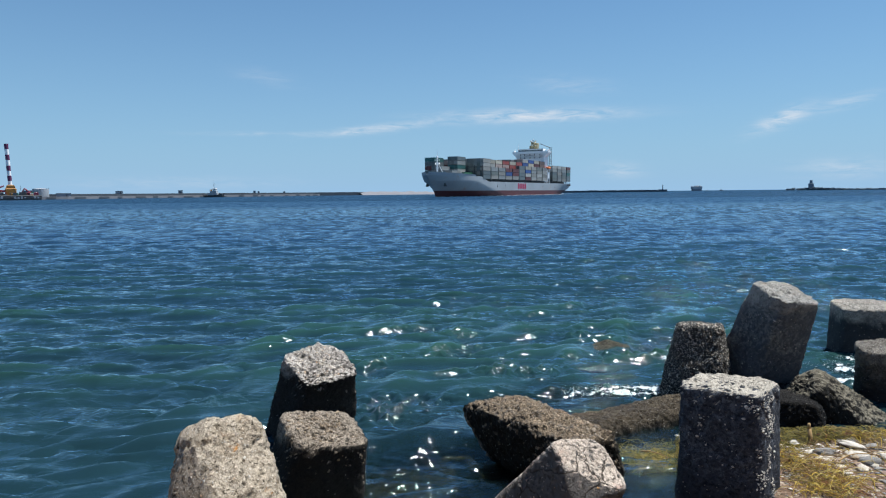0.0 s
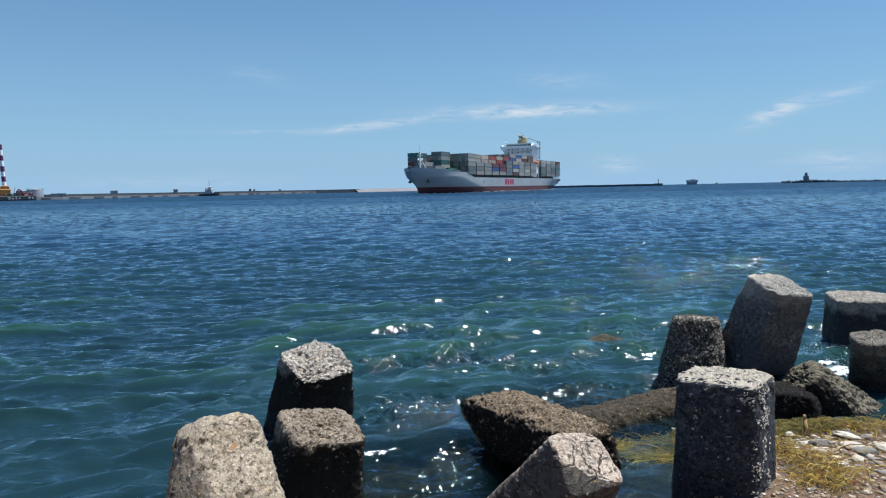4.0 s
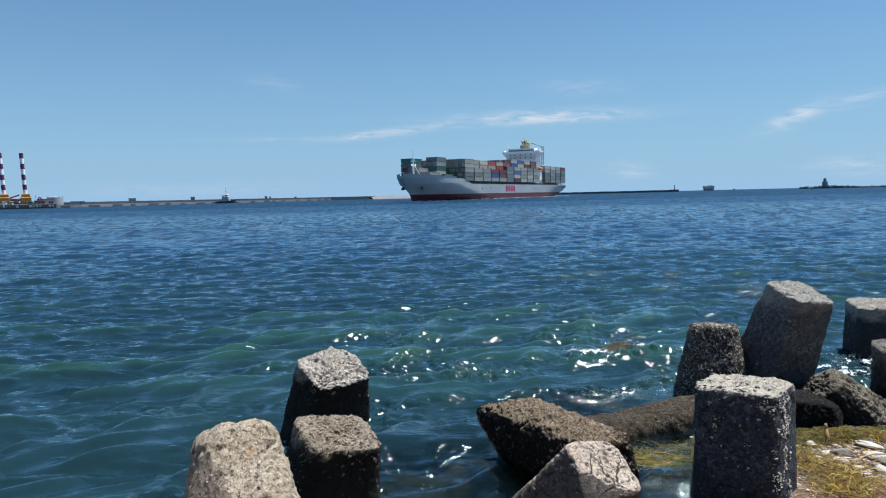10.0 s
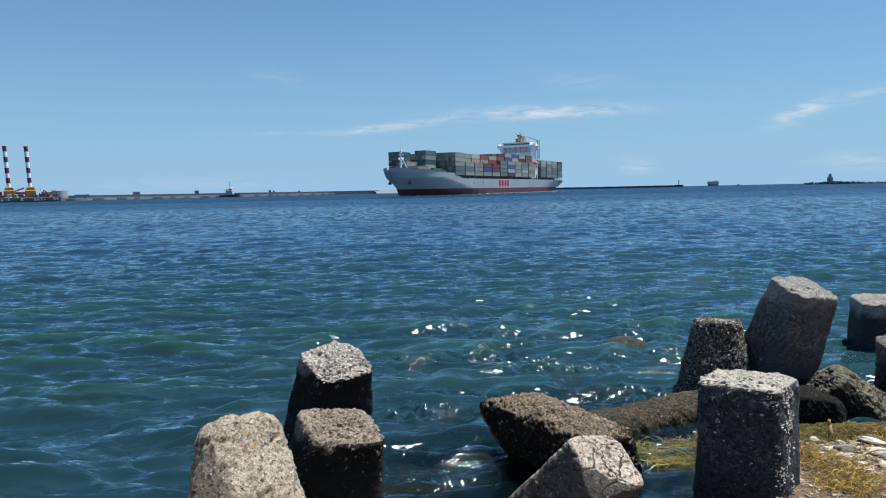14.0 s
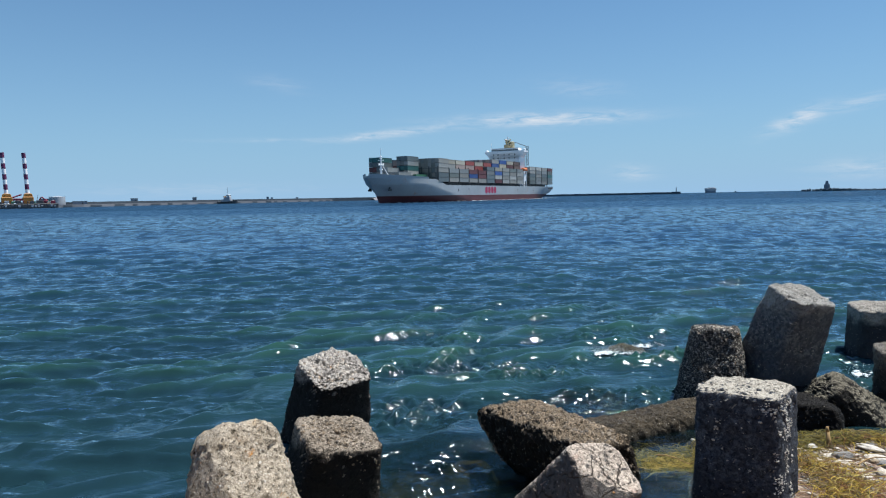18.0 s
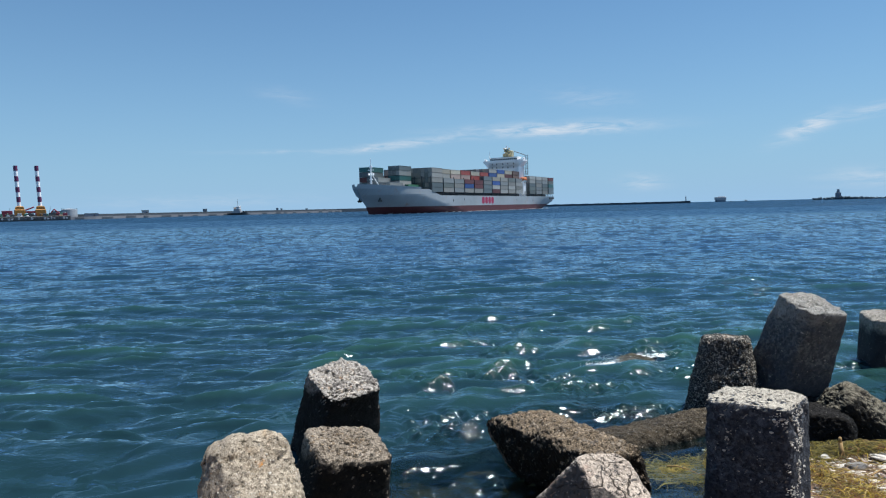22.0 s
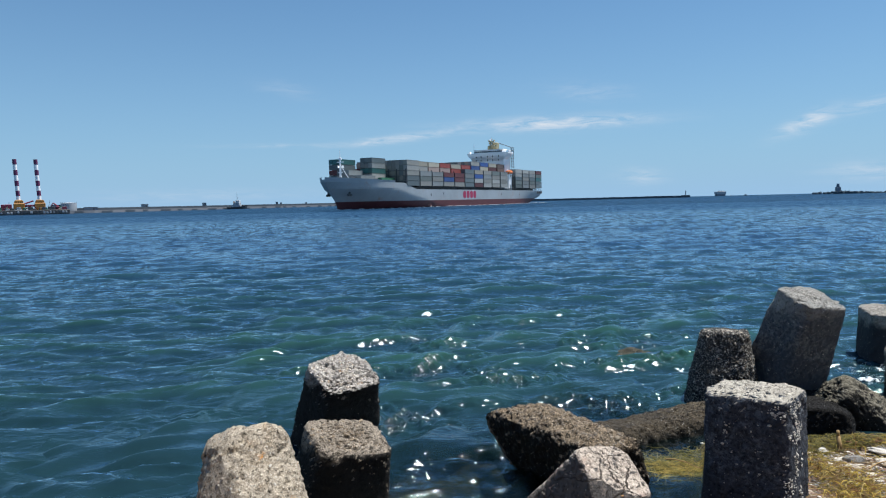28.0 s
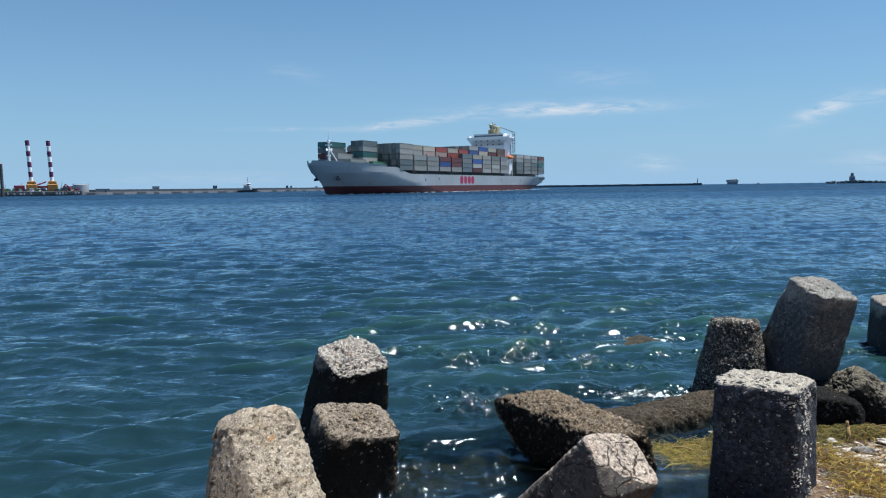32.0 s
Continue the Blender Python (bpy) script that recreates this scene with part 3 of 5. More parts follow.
block(pose(3.71, 5.5, 0.50, 14, -8, -20), "rounded dark concrete leg beside the shore", M_BARNACLED, 0.30, 0.1, 1.0, 8, corner=0.4)


def leaning(x, y, z, dx, dy, dz, turn=0.0):
    """Pose of a leg whose tip is at x, y, z and which runs on along dx, dy, dz."""
    return Matrix.Translation((x, y, z)) @ Vector((-dx, -dy, -dz)).to_track_quat("Z", "Y").to_matrix().to_4x4() @ Matrix.Rotation(radians(turn), 4, "Z")


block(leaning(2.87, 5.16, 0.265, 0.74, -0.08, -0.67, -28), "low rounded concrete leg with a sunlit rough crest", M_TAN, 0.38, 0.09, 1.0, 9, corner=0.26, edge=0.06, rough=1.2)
BLOCK_N = block(pose(0.752, 3.15, 0.505, 32, 8, 25), "cracked concrete leg with reddish stains beside the water", M_REDDISH, 0.31, 0.16, 1.3, 10, corner=0.12, rough=0.55, side=0.6, edge=0.02, cuts=((0.55, 0.45, 0.70, 0.120), (-0.3, -0.5, 0.81, 0.06)))
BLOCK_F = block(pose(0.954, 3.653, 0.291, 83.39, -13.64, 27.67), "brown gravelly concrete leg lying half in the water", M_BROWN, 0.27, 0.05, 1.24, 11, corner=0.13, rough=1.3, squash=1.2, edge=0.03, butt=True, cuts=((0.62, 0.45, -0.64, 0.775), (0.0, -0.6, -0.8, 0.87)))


# ---- the container ship ----
M_HULL = paint("grey_hull_paint", (0.36, 0.40, 0.425), 0.45, 0.5, 0.05, (0.33, 0.25, 0.2))
M_BOOT = paint("red_boot_paint", (0.105, 0.023, 0.026), 0.6, 0.5, 0.12, (0.030, 0.014, 0.014))
M_WHITE = paint("white_paint", (0.92, 0.92, 0.91), 0.45, 0.05, 0.1)
M_GLASS = paint("dark_window_glass", (0.02, 0.025, 0.03), 0.1, 0.1, 0.2)
M_RED = paint("red_logo_paint", (0.38, 0.015, 0.075), 0.5, 0.1, 0.2)
M_FOAM = paint("sea_foam", (0.82, 0.85, 0.85), 0.9, 0.1, 3.0)


def hull_half(x, z):
    """Half breadth of the hull at x metres from midships and height z."""
    top = 13.5
    f = min(1.0, max(0.0, z / top))
    end_deck, end_wl = 141.0, 130.0
    nose = end_wl + (end_deck - end_wl) * f ** 1.3
    f = min(1.0, f * top / 10.0)                       # a knuckle: flared below it, upright above
    full = 40 + 52 * f
    if x > full:
        u = min(1.0, (x - full) / max(nose - full, 1e-3))
        b = 16.1 * (1 - u ** (1.6 + 1.1 * f)) ** (1.0 - 0.25 * f)
    elif x < -70:
        u = (-70 - x) / 68.0
        b = 16.1 * (1 - (0.55 * (1 - f) ** 1.5) * u ** 2)
    else:
        b = 16.1
    return max(b, 0.0)


def deck_height(x):
    if x > 90:
        return 13.2 + 1.3 * max(0.0, (x - 100) / 41) ** 1.5
    if x > 77:
        return 9.9 + 3.3 * (x - 77) / 13
    return 9.9


def keel_height(x):
    return -1.5 if x > -106 else -1.5 + 7.0 * ((-106 - x) / 32.0) ** 1.2


def ship():
    s = thing("container_ship")
    tagged(s, "large grey container ship with red boot-topping, laden with stacked containers", "container ship")
    # hull: lofted stations
    xs = list(np.linspace(-138, -70, 14)) + list(np.linspace(-62, 72, 14)) + list(np.linspace(76, 128, 22)) + list(np.linspace(129, 141, 10))
    fr = np.linspace(0, 1, 11)
    for name, lo, hi, mat, label in (("hull", 3.8, None, M_HULL, "light grey steel hull"), ("boot_top", -1.5, 3.8, M_BOOT, "dull red boot-topping")):
        verts, faces = [], []
        for x in xs:
            top = deck_height(x) if hi is None else hi
            k = keel_height(x)
            a, b = max(lo, k), max(top, k)
            for side in (1, -1):
                for g in fr:
                    z = a + (b - a) * g
                    xe = x
                    limit = 130 + 11 * min(1, max(0, z / 13.5)) ** 1.3
                    if x > limit:
                        xe = limit
                    verts.append((xe, side * hull_half(xe, z), z))
        n = len(fr)
        for i in range(len(xs) - 1):
            for sd in range(2):
                for j in range(n - 1):
                    p = i * 2 * n + sd * n + j
                    q = p + 2 * n
                    faces.append((p, q, q + 1, p + 1) if sd else (p + 1, q + 1, q, p))
            p, q = i * 2 * n, (i + 1) * 2 * n
            faces.append((p + n - 1, q + n - 1, q + 2 * n - 1, p + 2 * n - 1))
        for j in range(n - 1):
            faces.append((j, j + 1, n + j + 1, n + j))
        part(name, as_mesh(name, verts, faces, mat, False), mat, s, label)
    return s


# fittings of the ship
M_STEEL = paint("dark_steel", (0.07, 0.075, 0.08), 0.7, 0.3, 0.3)
M_YELLOW = paint("funnel_yellow", (0.36, 0.32, 0.19), 0.5, 0.15, 0.3)
M_ORANGE = paint("lifeboat_orange", (0.65, 0.16, 0.03), 0.45, 0.1, 0.5)
TONES = {"grey": (0.195, 0.215, 0.215), "pale": (0.34, 0.345, 0.325), "cream": (0.38, 0.35, 0.28), "maroon": (0.11, 0.032, 0.034), "red": (0.26, 0.05, 0.04),
         "blue": (0.025, 0.08, 0.26), "teal": (0.035, 0.14, 0.14), "green": (0.06, 0.22, 0.13), "brown": (0.16, 0.10, 0.08), "pink": (0.34, 0.26, 0.23), "slate": (0.11, 0.145, 0.155), "stone": (0.225, 0.225, 0.205), "moss": (0.13, 0.155, 0.145)}
M_BOX = {k: paint("container_" + k, v, 0.55, 0.16, 0.5, (0.2, 0.11, 0.07), 0.0, 0.45) for k, v in TONES.items()}
CONT = {}


def container_mesh(tone, length):
    """A steel box with corner posts and sills standing a little proud of its ribbed sides."""
    key = (tone, length)
    if key not in CONT:
        bm = bmesh.new()
        w, h = 2.40, 2.60
        box(bm, 0, 0, 0.03, length - 0.1, w - 0.1, h - 0.06)
        for sx in (-1, 1):
            for sy in (-1, 1):
                box(bm, sx * (length / 2 - 0.12), sy * (w / 2 - 0.12), 0, 0.24, 0.24, h)
        for sy in (-1, 1):
            for z in (0.0, h - 0.2):
                box(bm, 0, sy * (w / 2 - 0.08), z, length - 0.48, 0.16, 0.2)
        me = bpy.data.meshes.new("container")
        bm.to_mesh(me)
        bm.free()
        me.materials.append(M_BOX[tone])
        CONT[key] = me
    return CONT[key]


def container(s, x, row, tier, tone, base=11.8, length=13.5):
    """row 0 is starboard, 12 is port."""
    return part("container", container_mesh(tone, length), None, s, "", pose(x, (row - 6) * 2.52, base + tier * 2.76))


def ovals(me_verts, faces, cx, cz, w, h, y, n=18):
    k = len(me_verts)
    for i in range(n):
        a = 2 * math.pi * i / n
        ca, sa = math.cos(a), math.sin(a)
        me_verts.append((cx + w / 2 * math.copysign(abs(ca) ** 0.7, ca), y, cz + h / 2 * math.copysign(abs(sa) ** 0.7, sa)))
    faces.append(tuple(range(k, k + n)))


def fit_out(s):
    # cargo, bay by bay from the bow: middle x, then tones of the outer port row from deck up, rows and tiers behind it
    bays = [(80.8, ["slate", "grey", "grey", "grey", "grey"], []), (65.9, ["grey", "grey", "grey"], ["pale", "cream"]), (51.2, ["grey", "grey", "grey"], ["pink", "cream"]),
            (36.4, ["grey", "blue", "maroon"], ["pink", "red"]), (21.4, ["grey", "maroon", "maroon"], ["red", "cream"]), (6.6, ["grey", "grey", "grey", "grey"], ["red"]),
            (-8.4, ["maroon", "grey", "blue", "cream"], ["blue", "pale"]), (-23.2, ["grey", "grey", "grey", "grey"], ["cream", "blue"]), (-38.0, ["grey", "pale", "grey", "grey"], ["maroon", "cream"]),
            (-53.4, ["grey", "grey", "pale", "grey"], ["brown", "brown"]), (-83.0, ["grey", "grey", "slate", "grey", "pale"], []), (-98.6, ["grey", "grey", "grey", "grey", "grey"], []),
            (-113.6, ["grey", "grey", "slate", "grey", "pale"], []), (-129.4, ["slate", "grey", "teal", "grey", "maroon"], [])]
    mixup = {"red": ["red", "maroon", "cream", "red"], "cream": ["cream", "pale", "cream", "green"], "blue": ["blue", "maroon", "blue", "grey"], "brown": ["brown", "grey", "pale", "brown"],
             "maroon": ["maroon", "brown", "grey", "maroon"], "pale": ["pale", "cream", "grey", "pale"], "pink": ["pink", "pale", "red", "pink"]}
    rng = random.Random(5)
    for x, tones, upper in bays:
        for tier, tone in enumerate(tones):
            container(s, x, 12, tier, rng.choice(["grey", "grey", "stone", "moss", "slate", "pale"]) if tone == "grey" else tone)
        up = len(tones)
        for n, tone in enumerate(upper):                     # set back from the side
            for k in range(4):
                container(s, x, 11 - k, up + n, mixup[tone][k])
        bm = bmesh.new()                                     # the rest of the bay
        for row in range(0, 12):
            tiers = up + (len(upper) if row < 8 else 0)
            box(bm, x, (row - 6) * 2.52, 11.8, 13.4, 2.4, tiers * 2.76 - 0.1)
        ob = part("container_stack", bm, M_BOX["grey"], s, "inner rows of stacked grey containers")
        tagged(ob, kind="stuff")
        if x == 80.8:                                        # its forward face shows
            for row in range(3, 12):
                for tier in range(5):
                    part("container", container_mesh(rng.choice(["grey", "stone", "moss", "slate", "pale"]), 13.5), None, s, "", pose(x + 0.06, (row - 6) * 2.52, 11.8 + tier * 2.76))
    # the short foremost bays on the raised forecastle
    for row in (4, 5, 6, 7):
        for tier, tone in enumerate(["pale", "teal", "grey", "slate"] if row > 4 else ["maroon", "maroon", "pink"]):
            container(s, 96.2, row, tier, tone, 15.6)
    for row in (1, 2, 3):
        for tier, tone in enumerate(["grey", "pink"]):
            container(s, 96.2, row, tier, tone, 15.6)
    container(s, 95.0, 9, 0, "green", 13.4)
    for row in (0, 1, 2):
        for tier, tone in enumerate(["slate", "maroon", "slate", "teal"] if row < 2 else ["grey", "slate", "slate", "teal"]):
            container(s, 110.6, row + 1, tier, tone, 14.6)
    for row in range(4, 9):
        for tier in range(2 if row < 6 else 1):
            container(s, 110.6, row, tier, "grey", 14.4)
    # coamings, lashing bridges and side passage
    bm = bmesh.new()
    box(bm, -25, 0, 9.7, 200, 26, 1.6)
    box(bm, 98, 0, 12.6, 42, 18, 1.8)
    part("hatch_coaming", bm, M_STEEL, s, "dark steel hatch coamings under the cargo")
    for x, tones, upper in bays:
        bm = bmesh.new()
        for y in (-16, -10, -5, 0, 5, 10, 16):
            box(bm, x + 7.3, y * 0.985, 9.7, 0.5, 0.4, 11.0)
        for z in (11.2, 14.0, 16.8, 19.6):
            box(bm, x + 7.3, 0, z, 0.6, 31.6, 0.25)
        part("lashing_bridge", bm, M_STEEL, s, "dark steel lashing bridge")
    for y in (-15.9, 15.9):
        bm = bmesh.new()
        for x in np.arange(-134, 74, 4.8):
            box(bm, x, y, 9.8, 0.25, 0.2, 1.5)
        box(bm, -30, y, 11.2, 208, 0.25, 0.15)
        part("deck_rail", bm, M_STEEL, s, "dark side passage rail")
    # deck house
    house = part("deckhouse", box(box(bmesh.new(), -67.5, 0, 9.8, 13.0, 26, 25.0, 0.3), -67.0, 0, 34.7, 12.0, 24.0, 1.0), M_WHITE, s, "white accommodation block")
    bm = bmesh.new()
    v = [(-61.0, -16.6, 36.4), (-61.0, 16.6, 36.4), (-61.0, 12.0, 31.2), (-61.0, -12.0, 31.2)]
    b = [(-71.0, y, z) for _, y, z in v]
    vs = [bm.verts.new(p) for p in v + b]
    for f in ((0, 1, 2, 3), (7, 6, 5, 4), (0, 4, 5, 1), (1, 5, 6, 2), (2, 6, 7, 3), (3, 7, 4, 0)):
        bm.faces.new([vs[i] for i in f])
    box(bm, -66, 0, 36.4, 10.0, 33.2, 1.0)
    box(bm, -66.3, 0, 37.4, 8.4, 23.0, 2.0, 0.2)
    box(bm, -66.3, 0, 39.4, 9.2, 24.0, 0.35)
    part("bridge", bm, M_WHITE, s, "white navigating bridge with open wings")
    for y in np.arange(-10.6, 10.7, 1.52):
        part("bridge_window", box(bmesh.new(), -62.08, y, 37.75, 0.12, 1.15, 1.0), M_GLASS, s)
    for z in (28.2, 31.6, 34.2):
        for y in (-9.0, -5.2, 0.0, 4.2, 9.0):
            part("cabin_window", box(bmesh.new(), -60.96, y, z, 0.12, 0.8, 0.9), M_GLASS, s)
    for y in (-16.0, 16.0):
        part("wing_console", box(bmesh.new(), -65.0, y, 37.3, 3.0, 1.1, 1.6, 0.15), M_WHITE, s)
    # funnel, masts
    bm = box(bmesh.new(), -73.0, 1.5, 39.0, 5.0, 4.6, 6.4, 0.5)
    box(bm, -71.0, -1.0, 39.6, 4.0, 4.6, 3.4, 0.3)
    part("funnel", bm, M_YELLOW, s, "yellow funnel casing")
    bm = tube(bmesh.new(), (-69.7, 0, 39), (-69.7, 0, 49.0), 0.55, 0.35)
    for z, w in ((43.0, 5.0), (45.4, 3.6), (47.2, 2.4)):
        box(bm, -69.7, 0, z, 0.5, w, 0.35)
    box(bm, -69.4, 0.8, 45.7, 0.4, 3.4, 0.5)
    bmesh.ops.create_icosphere(bm, subdivisions=2, radius=1.0, matrix=Matrix.Translation((-70.5, -1.8, 46.6)))
    part("radar_mast", bm, M_WHITE, s, "white radar mast with dome and scanner")
    bm = bmesh.new()                                         # the lattice that carries the mast
    for dy in (-1.5, 1.5):
        for dx in (-1.2, 1.2):
            tube(bm, (-69.7 + dx, dy * 1.3, 39.2), (-69.7 + dx * 0.5, dy * 0.5, 46.0), 0.22, None, 6)
        tube(bm, (-68.6, dy * 1.2, 40.0), (-68.9, -dy * 0.7, 44.0), 0.16, None, 6)
    for z, w in ((41.4, 4.4), (44.2, 3.2), (46.0, 4.2)):
        box(bm, -69.7, 0, z, 3.0, w, 0.3)
        for y in (-w / 2, w / 2):
            box(bm, -69.7, y, z + 0.3, 3.0, 0.12, 1.0)
    box(bm, -69.2, 0.6, 42.0, 1.4, 1.6, 1.6, 0.2)
    box(bm, -69.2, -1.0, 44.6, 1.0, 1.2, 1.1, 0.2)
    part("mast_lattice", bm, M_YELLOW, s, "khaki lattice tower with small platforms")
    part("antenna", tube(bmesh.new(), (-63.5, -12.0, 39.5), (-63.5, -12.0, 44.5), 0.14), M_WHITE, s)
    bm = bmesh.new()
    for dx, dy in ((-0.8, -0.8), (0.8, -0.8), (0.8, 0.8), (-0.8, 0.8)):
        tube(bm, (-74 + dx, 14.8 + dy, 26), (-74 + dx, 14.8 + dy, 41.5), 0.16, None, 6)
    for z in range(27, 41, 2):
        box(bm, -74, 14.8, z, 1.9, 1.9, 0.16)
    tube(bm, (-74, 14.8, 41), (-70.5, 6.0, 44.5), 0.22, None, 6)
    part("provision_crane", bm, M_STEEL, s, "grey lattice post with a derrick boom")
    boat = part("lifeboat", box(bmesh.new(), -66.5, 15.2, 21.6, 8.2, 2.8, 2.6, 0.8), M_ORANGE, s, "orange enclosed lifeboat")
    part("keel_band", box(bmesh.new(), -66.5, 15.2, 21.2, 6.6, 2.2, 0.6, 0.2), M_WHITE, boat)
    bm = bmesh.new()
    for x in (-69.5, -63.8):
        tube(bm, (x, 15.4, 9.8), (x, 15.4, 21.4), 0.35, None, 8)
    box(bm, -66.6, 14.8, 14.0, 6.4, 1.2, 5.2)
    part("lifeboat_davit", bm, M_WHITE, s, "white davit housing")
    # forecastle
    bm = tube(bmesh.new(), (126.5, 0, 14.0), (126.5, 0, 24.5), 0.6, 0.4)
    tube(bm, (126.5, 0, 24.5), (126.5, 0, 29.5), 0.2, 0.1, 6)
    box(bm, 126.5, 0, 23.0, 0.6, 3.6, 0.4)
    box(bm, 126.5, 0, 18.0, 0.8, 2.0, 0.5)
    box(bm, 126.2, 0, 20.4, 1.6, 2.6, 0.25)
    for y in (-1.3, 1.3):
        box(bm, 126.2, y, 20.6, 1.6, 0.14, 1.0)
    box(bm, 126.4, 0, 24.2, 1.0, 1.4, 1.2, 0.2)
    tube(bm, (126.5, 0, 22.0), (122.0, 2.6, 14.2), 0.25, None, 6)
    tube(bm, (126.5, 0, 22.0), (122.0, -2.6, 14.2), 0.25, None, 6)
    part("foremast", bm, M_WHITE, s, "white tripod foremast")
    for y, x in ((2.6, 131), (-2.6, 131), (5.0, 122), (-5.0, 122)):
        bm = tube(bmesh.new(), (x, y - 0.9, 15.0), (x, y + 0.9, 15.0), 0.8, None, 10)
        box(bm, x, y, 13.6, 1.6, 2.6, 0.9)
        part("windlass", bm, M_STEEL, s)
    for side in (1, -1):
        verts, faces = [], []
        xs = np.linspace(100, 141, 22)
        for x in xs:
            z = deck_height(x)
            y = hull_half(min(x, 140.7), z)
            verts += [(x, side * y, z), (x, side * (y + 0.25), z + 1.1), (x, side * max(y - 0.25, 0), z + 1.1)]
        for i in range(len(xs) - 1):
            p, q = i * 3, i * 3 + 3
            faces += [(p, q, q + 1, p + 1), (p + 1, q + 1, q + 2, p + 2)]
        part("bulwark", as_mesh("bulwark", verts, faces, M_HULL), None, s, "light grey forecastle bulwark")
    for side in (1, -1):
        y = hull_half(128.4, 8.2) - 0.2
        bm = box(bmesh.new(), 128.4, side * (y + 0.3), 7.1, 1.0, 0.9, 3.4, 0.2)
        box(bm, 128.4, side * (y + 0.4), 6.5, 3.4, 0.9, 1.1, 0.3)
        tube(bm, (128.0, side * (y - 0.6), 10.7), (128.4, side * (y + 0.5), 9.9), 1.4, 1.1, 12)
        part("anchor", bm, M_STEEL, s, "dark stowed anchor in its hawse")
    # red lettering as plain blocks, and small hull marks
    for i, cx in enumerate((14.5, 9.2, 3.9, -1.2)):
        verts, faces = [], []
        ovals(verts, faces, cx, 7.0, 4.4, 4.6, 16.16)
        part("logo_mark", as_mesh("logo_mark", verts, faces, M_RED), None, s, "plain red hull marking")
    for x, z, w, h in ((60, 6.2, 1.0, 1.4), (-48, 6.8, 0.8, 0.8), (44, 7.0, 0.7, 1.1), (-84, 6.2, 0.8, 0.8)):
        part("hull_port", box(bmesh.new(), x, 16.05, z, w, 0.3, h), M_STEEL, s)
    # mooring deck openings at the stern
    for x in (-136.5, -132.0, -127.5):
        part("mooring_port", box(bmesh.new(), x, 15.6, 7.6, 3.0, 0.8, 1.5), M_STEEL, s, "dark mooring opening")
    # white water along the side
    rng = random.Random(8)
    for k in range(34):
        x = 131 - k * 7.3 + rng.uniform(-2, 2)
        y = hull_half(min(x, 130), 0.2) + rng.uniform(0.2, 1.2)
        bm = bmesh.new()
        for j in range(5):
            w = rng.uniform(0.4, 1.5) if k > 3 else rng.uniform(1.0, 3.0)
            bmesh.ops.create_icosphere(bm, subdivisions=1, radius=1.0, matrix=pose(x + rng.uniform(-2.4, 2.4), y + rng.uniform(-0.3, 0.8), 0.05, 0, 0, rng.uniform(0, 90)) @ Matrix.Diagonal((w, 0.4, rng.uniform(0.06, 0.24), 1)))
        part("wash", bm, M_FOAM, s, "white wash along the waterline", smooth=True)
    bm = bmesh.new()
    for j in range(14):
        bmesh.ops.create_icosphere(bm, subdivisions=1, radius=1.0, matrix=pose(-132 - rng.uniform(0, 55), rng.uniform(-9, 12), 0.0) @ Matrix.Diagonal((rng.uniform(1, 4), rng.uniform(0.5, 1.5), rng.uniform(0.1, 0.35), 1)))
    part("wake", bm, M_FOAM, s, "white wake astern", smooth=True)


SHIP = ship()
SHIP.scale = (1.0, 1.0, 1.03)
fit_out(SHIP)


# ---- the far shore ----
M_QUAY = paint("quay_concrete", (0.23, 0.235, 0.25), 0.9, 0.3, 0.12)
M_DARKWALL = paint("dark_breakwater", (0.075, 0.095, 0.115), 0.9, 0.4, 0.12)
M_SAND = paint("spoil_sand", (0.20, 0.20, 0.215), 0.95, 0.3, 0.05)
M_TANK = paint("tank_white", (0.36, 0.39, 0.42), 0.5, 0.1, 0.08)
M_MACH = paint("machinery_yellow", (0.40, 0.18, 0.03), 0.55, 0.25, 0.2)
# rubble tone with the haze of distance put into the colour
M_HAZY = paint("hazy_rubble", (0.060, 0.098, 0.125), 0.9, 0.3, 0.12)
M_CRANE = paint("machinery_red", (0.23, 0.025, 0.05), 0.55, 0.25, 0.2)
M_BAND = paint("band_red", (0.135, 0.02, 0.08), 0.6, 0.35, 0.2)
# blue-grey paint; on the far towers and vessel it carries distance haze
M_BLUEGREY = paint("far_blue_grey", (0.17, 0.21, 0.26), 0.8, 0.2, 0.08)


def along(points, width, z0, z1, name, mat, kindlabel, kind="structure", jag=0.0, seed=0, step=8.0, cap=0.0):
    """A wall that follows a line on the plan, with real thickness."""
    rng = random.Random(seed)
    pts = []
    for (ax, ay), (bx, by) in zip(points, points[1:]):
        n = max(1, int(math.hypot(bx - ax, by - ay) / step))
        pts += [(ax + (bx - ax) * k / n, ay + (by - ay) * k / n) for k in range(n)]
    pts.append(points[-1])
    verts, faces = [], []
    for i, (x, y) in enumerate(pts):
        px, py = pts[max(i - 1, 0)]
        qx, qy = pts[min(i + 1, len(pts) - 1)]
        d = math.hypot(qx - px, qy - py)
        nx, ny = (qy - py) / d, -(qx - px) / d
        top = z1 + rng.uniform(-jag, jag)
        w = width / 2
        verts += [(x + nx * w, y + ny * w, z0), (x + nx * w, y + ny * w, top), (x - nx * w, y - ny * w, top), (x - nx * w, y - ny * w, z0)]
    for i in range(len(pts) - 1):
        for j in range(4):
            a, b = i * 4 + j, i * 4 + (j + 1) % 4
            faces.append((a, b, b + 4, a + 4))
    faces += [(3, 2, 1, 0), tuple(len(verts) - 4 + j for j in range(4))]
    ob = new(name, as_mesh(name, verts, faces, mat))
    return tagged(ob, kindlabel, name.replace("_", " "), kind=kind)


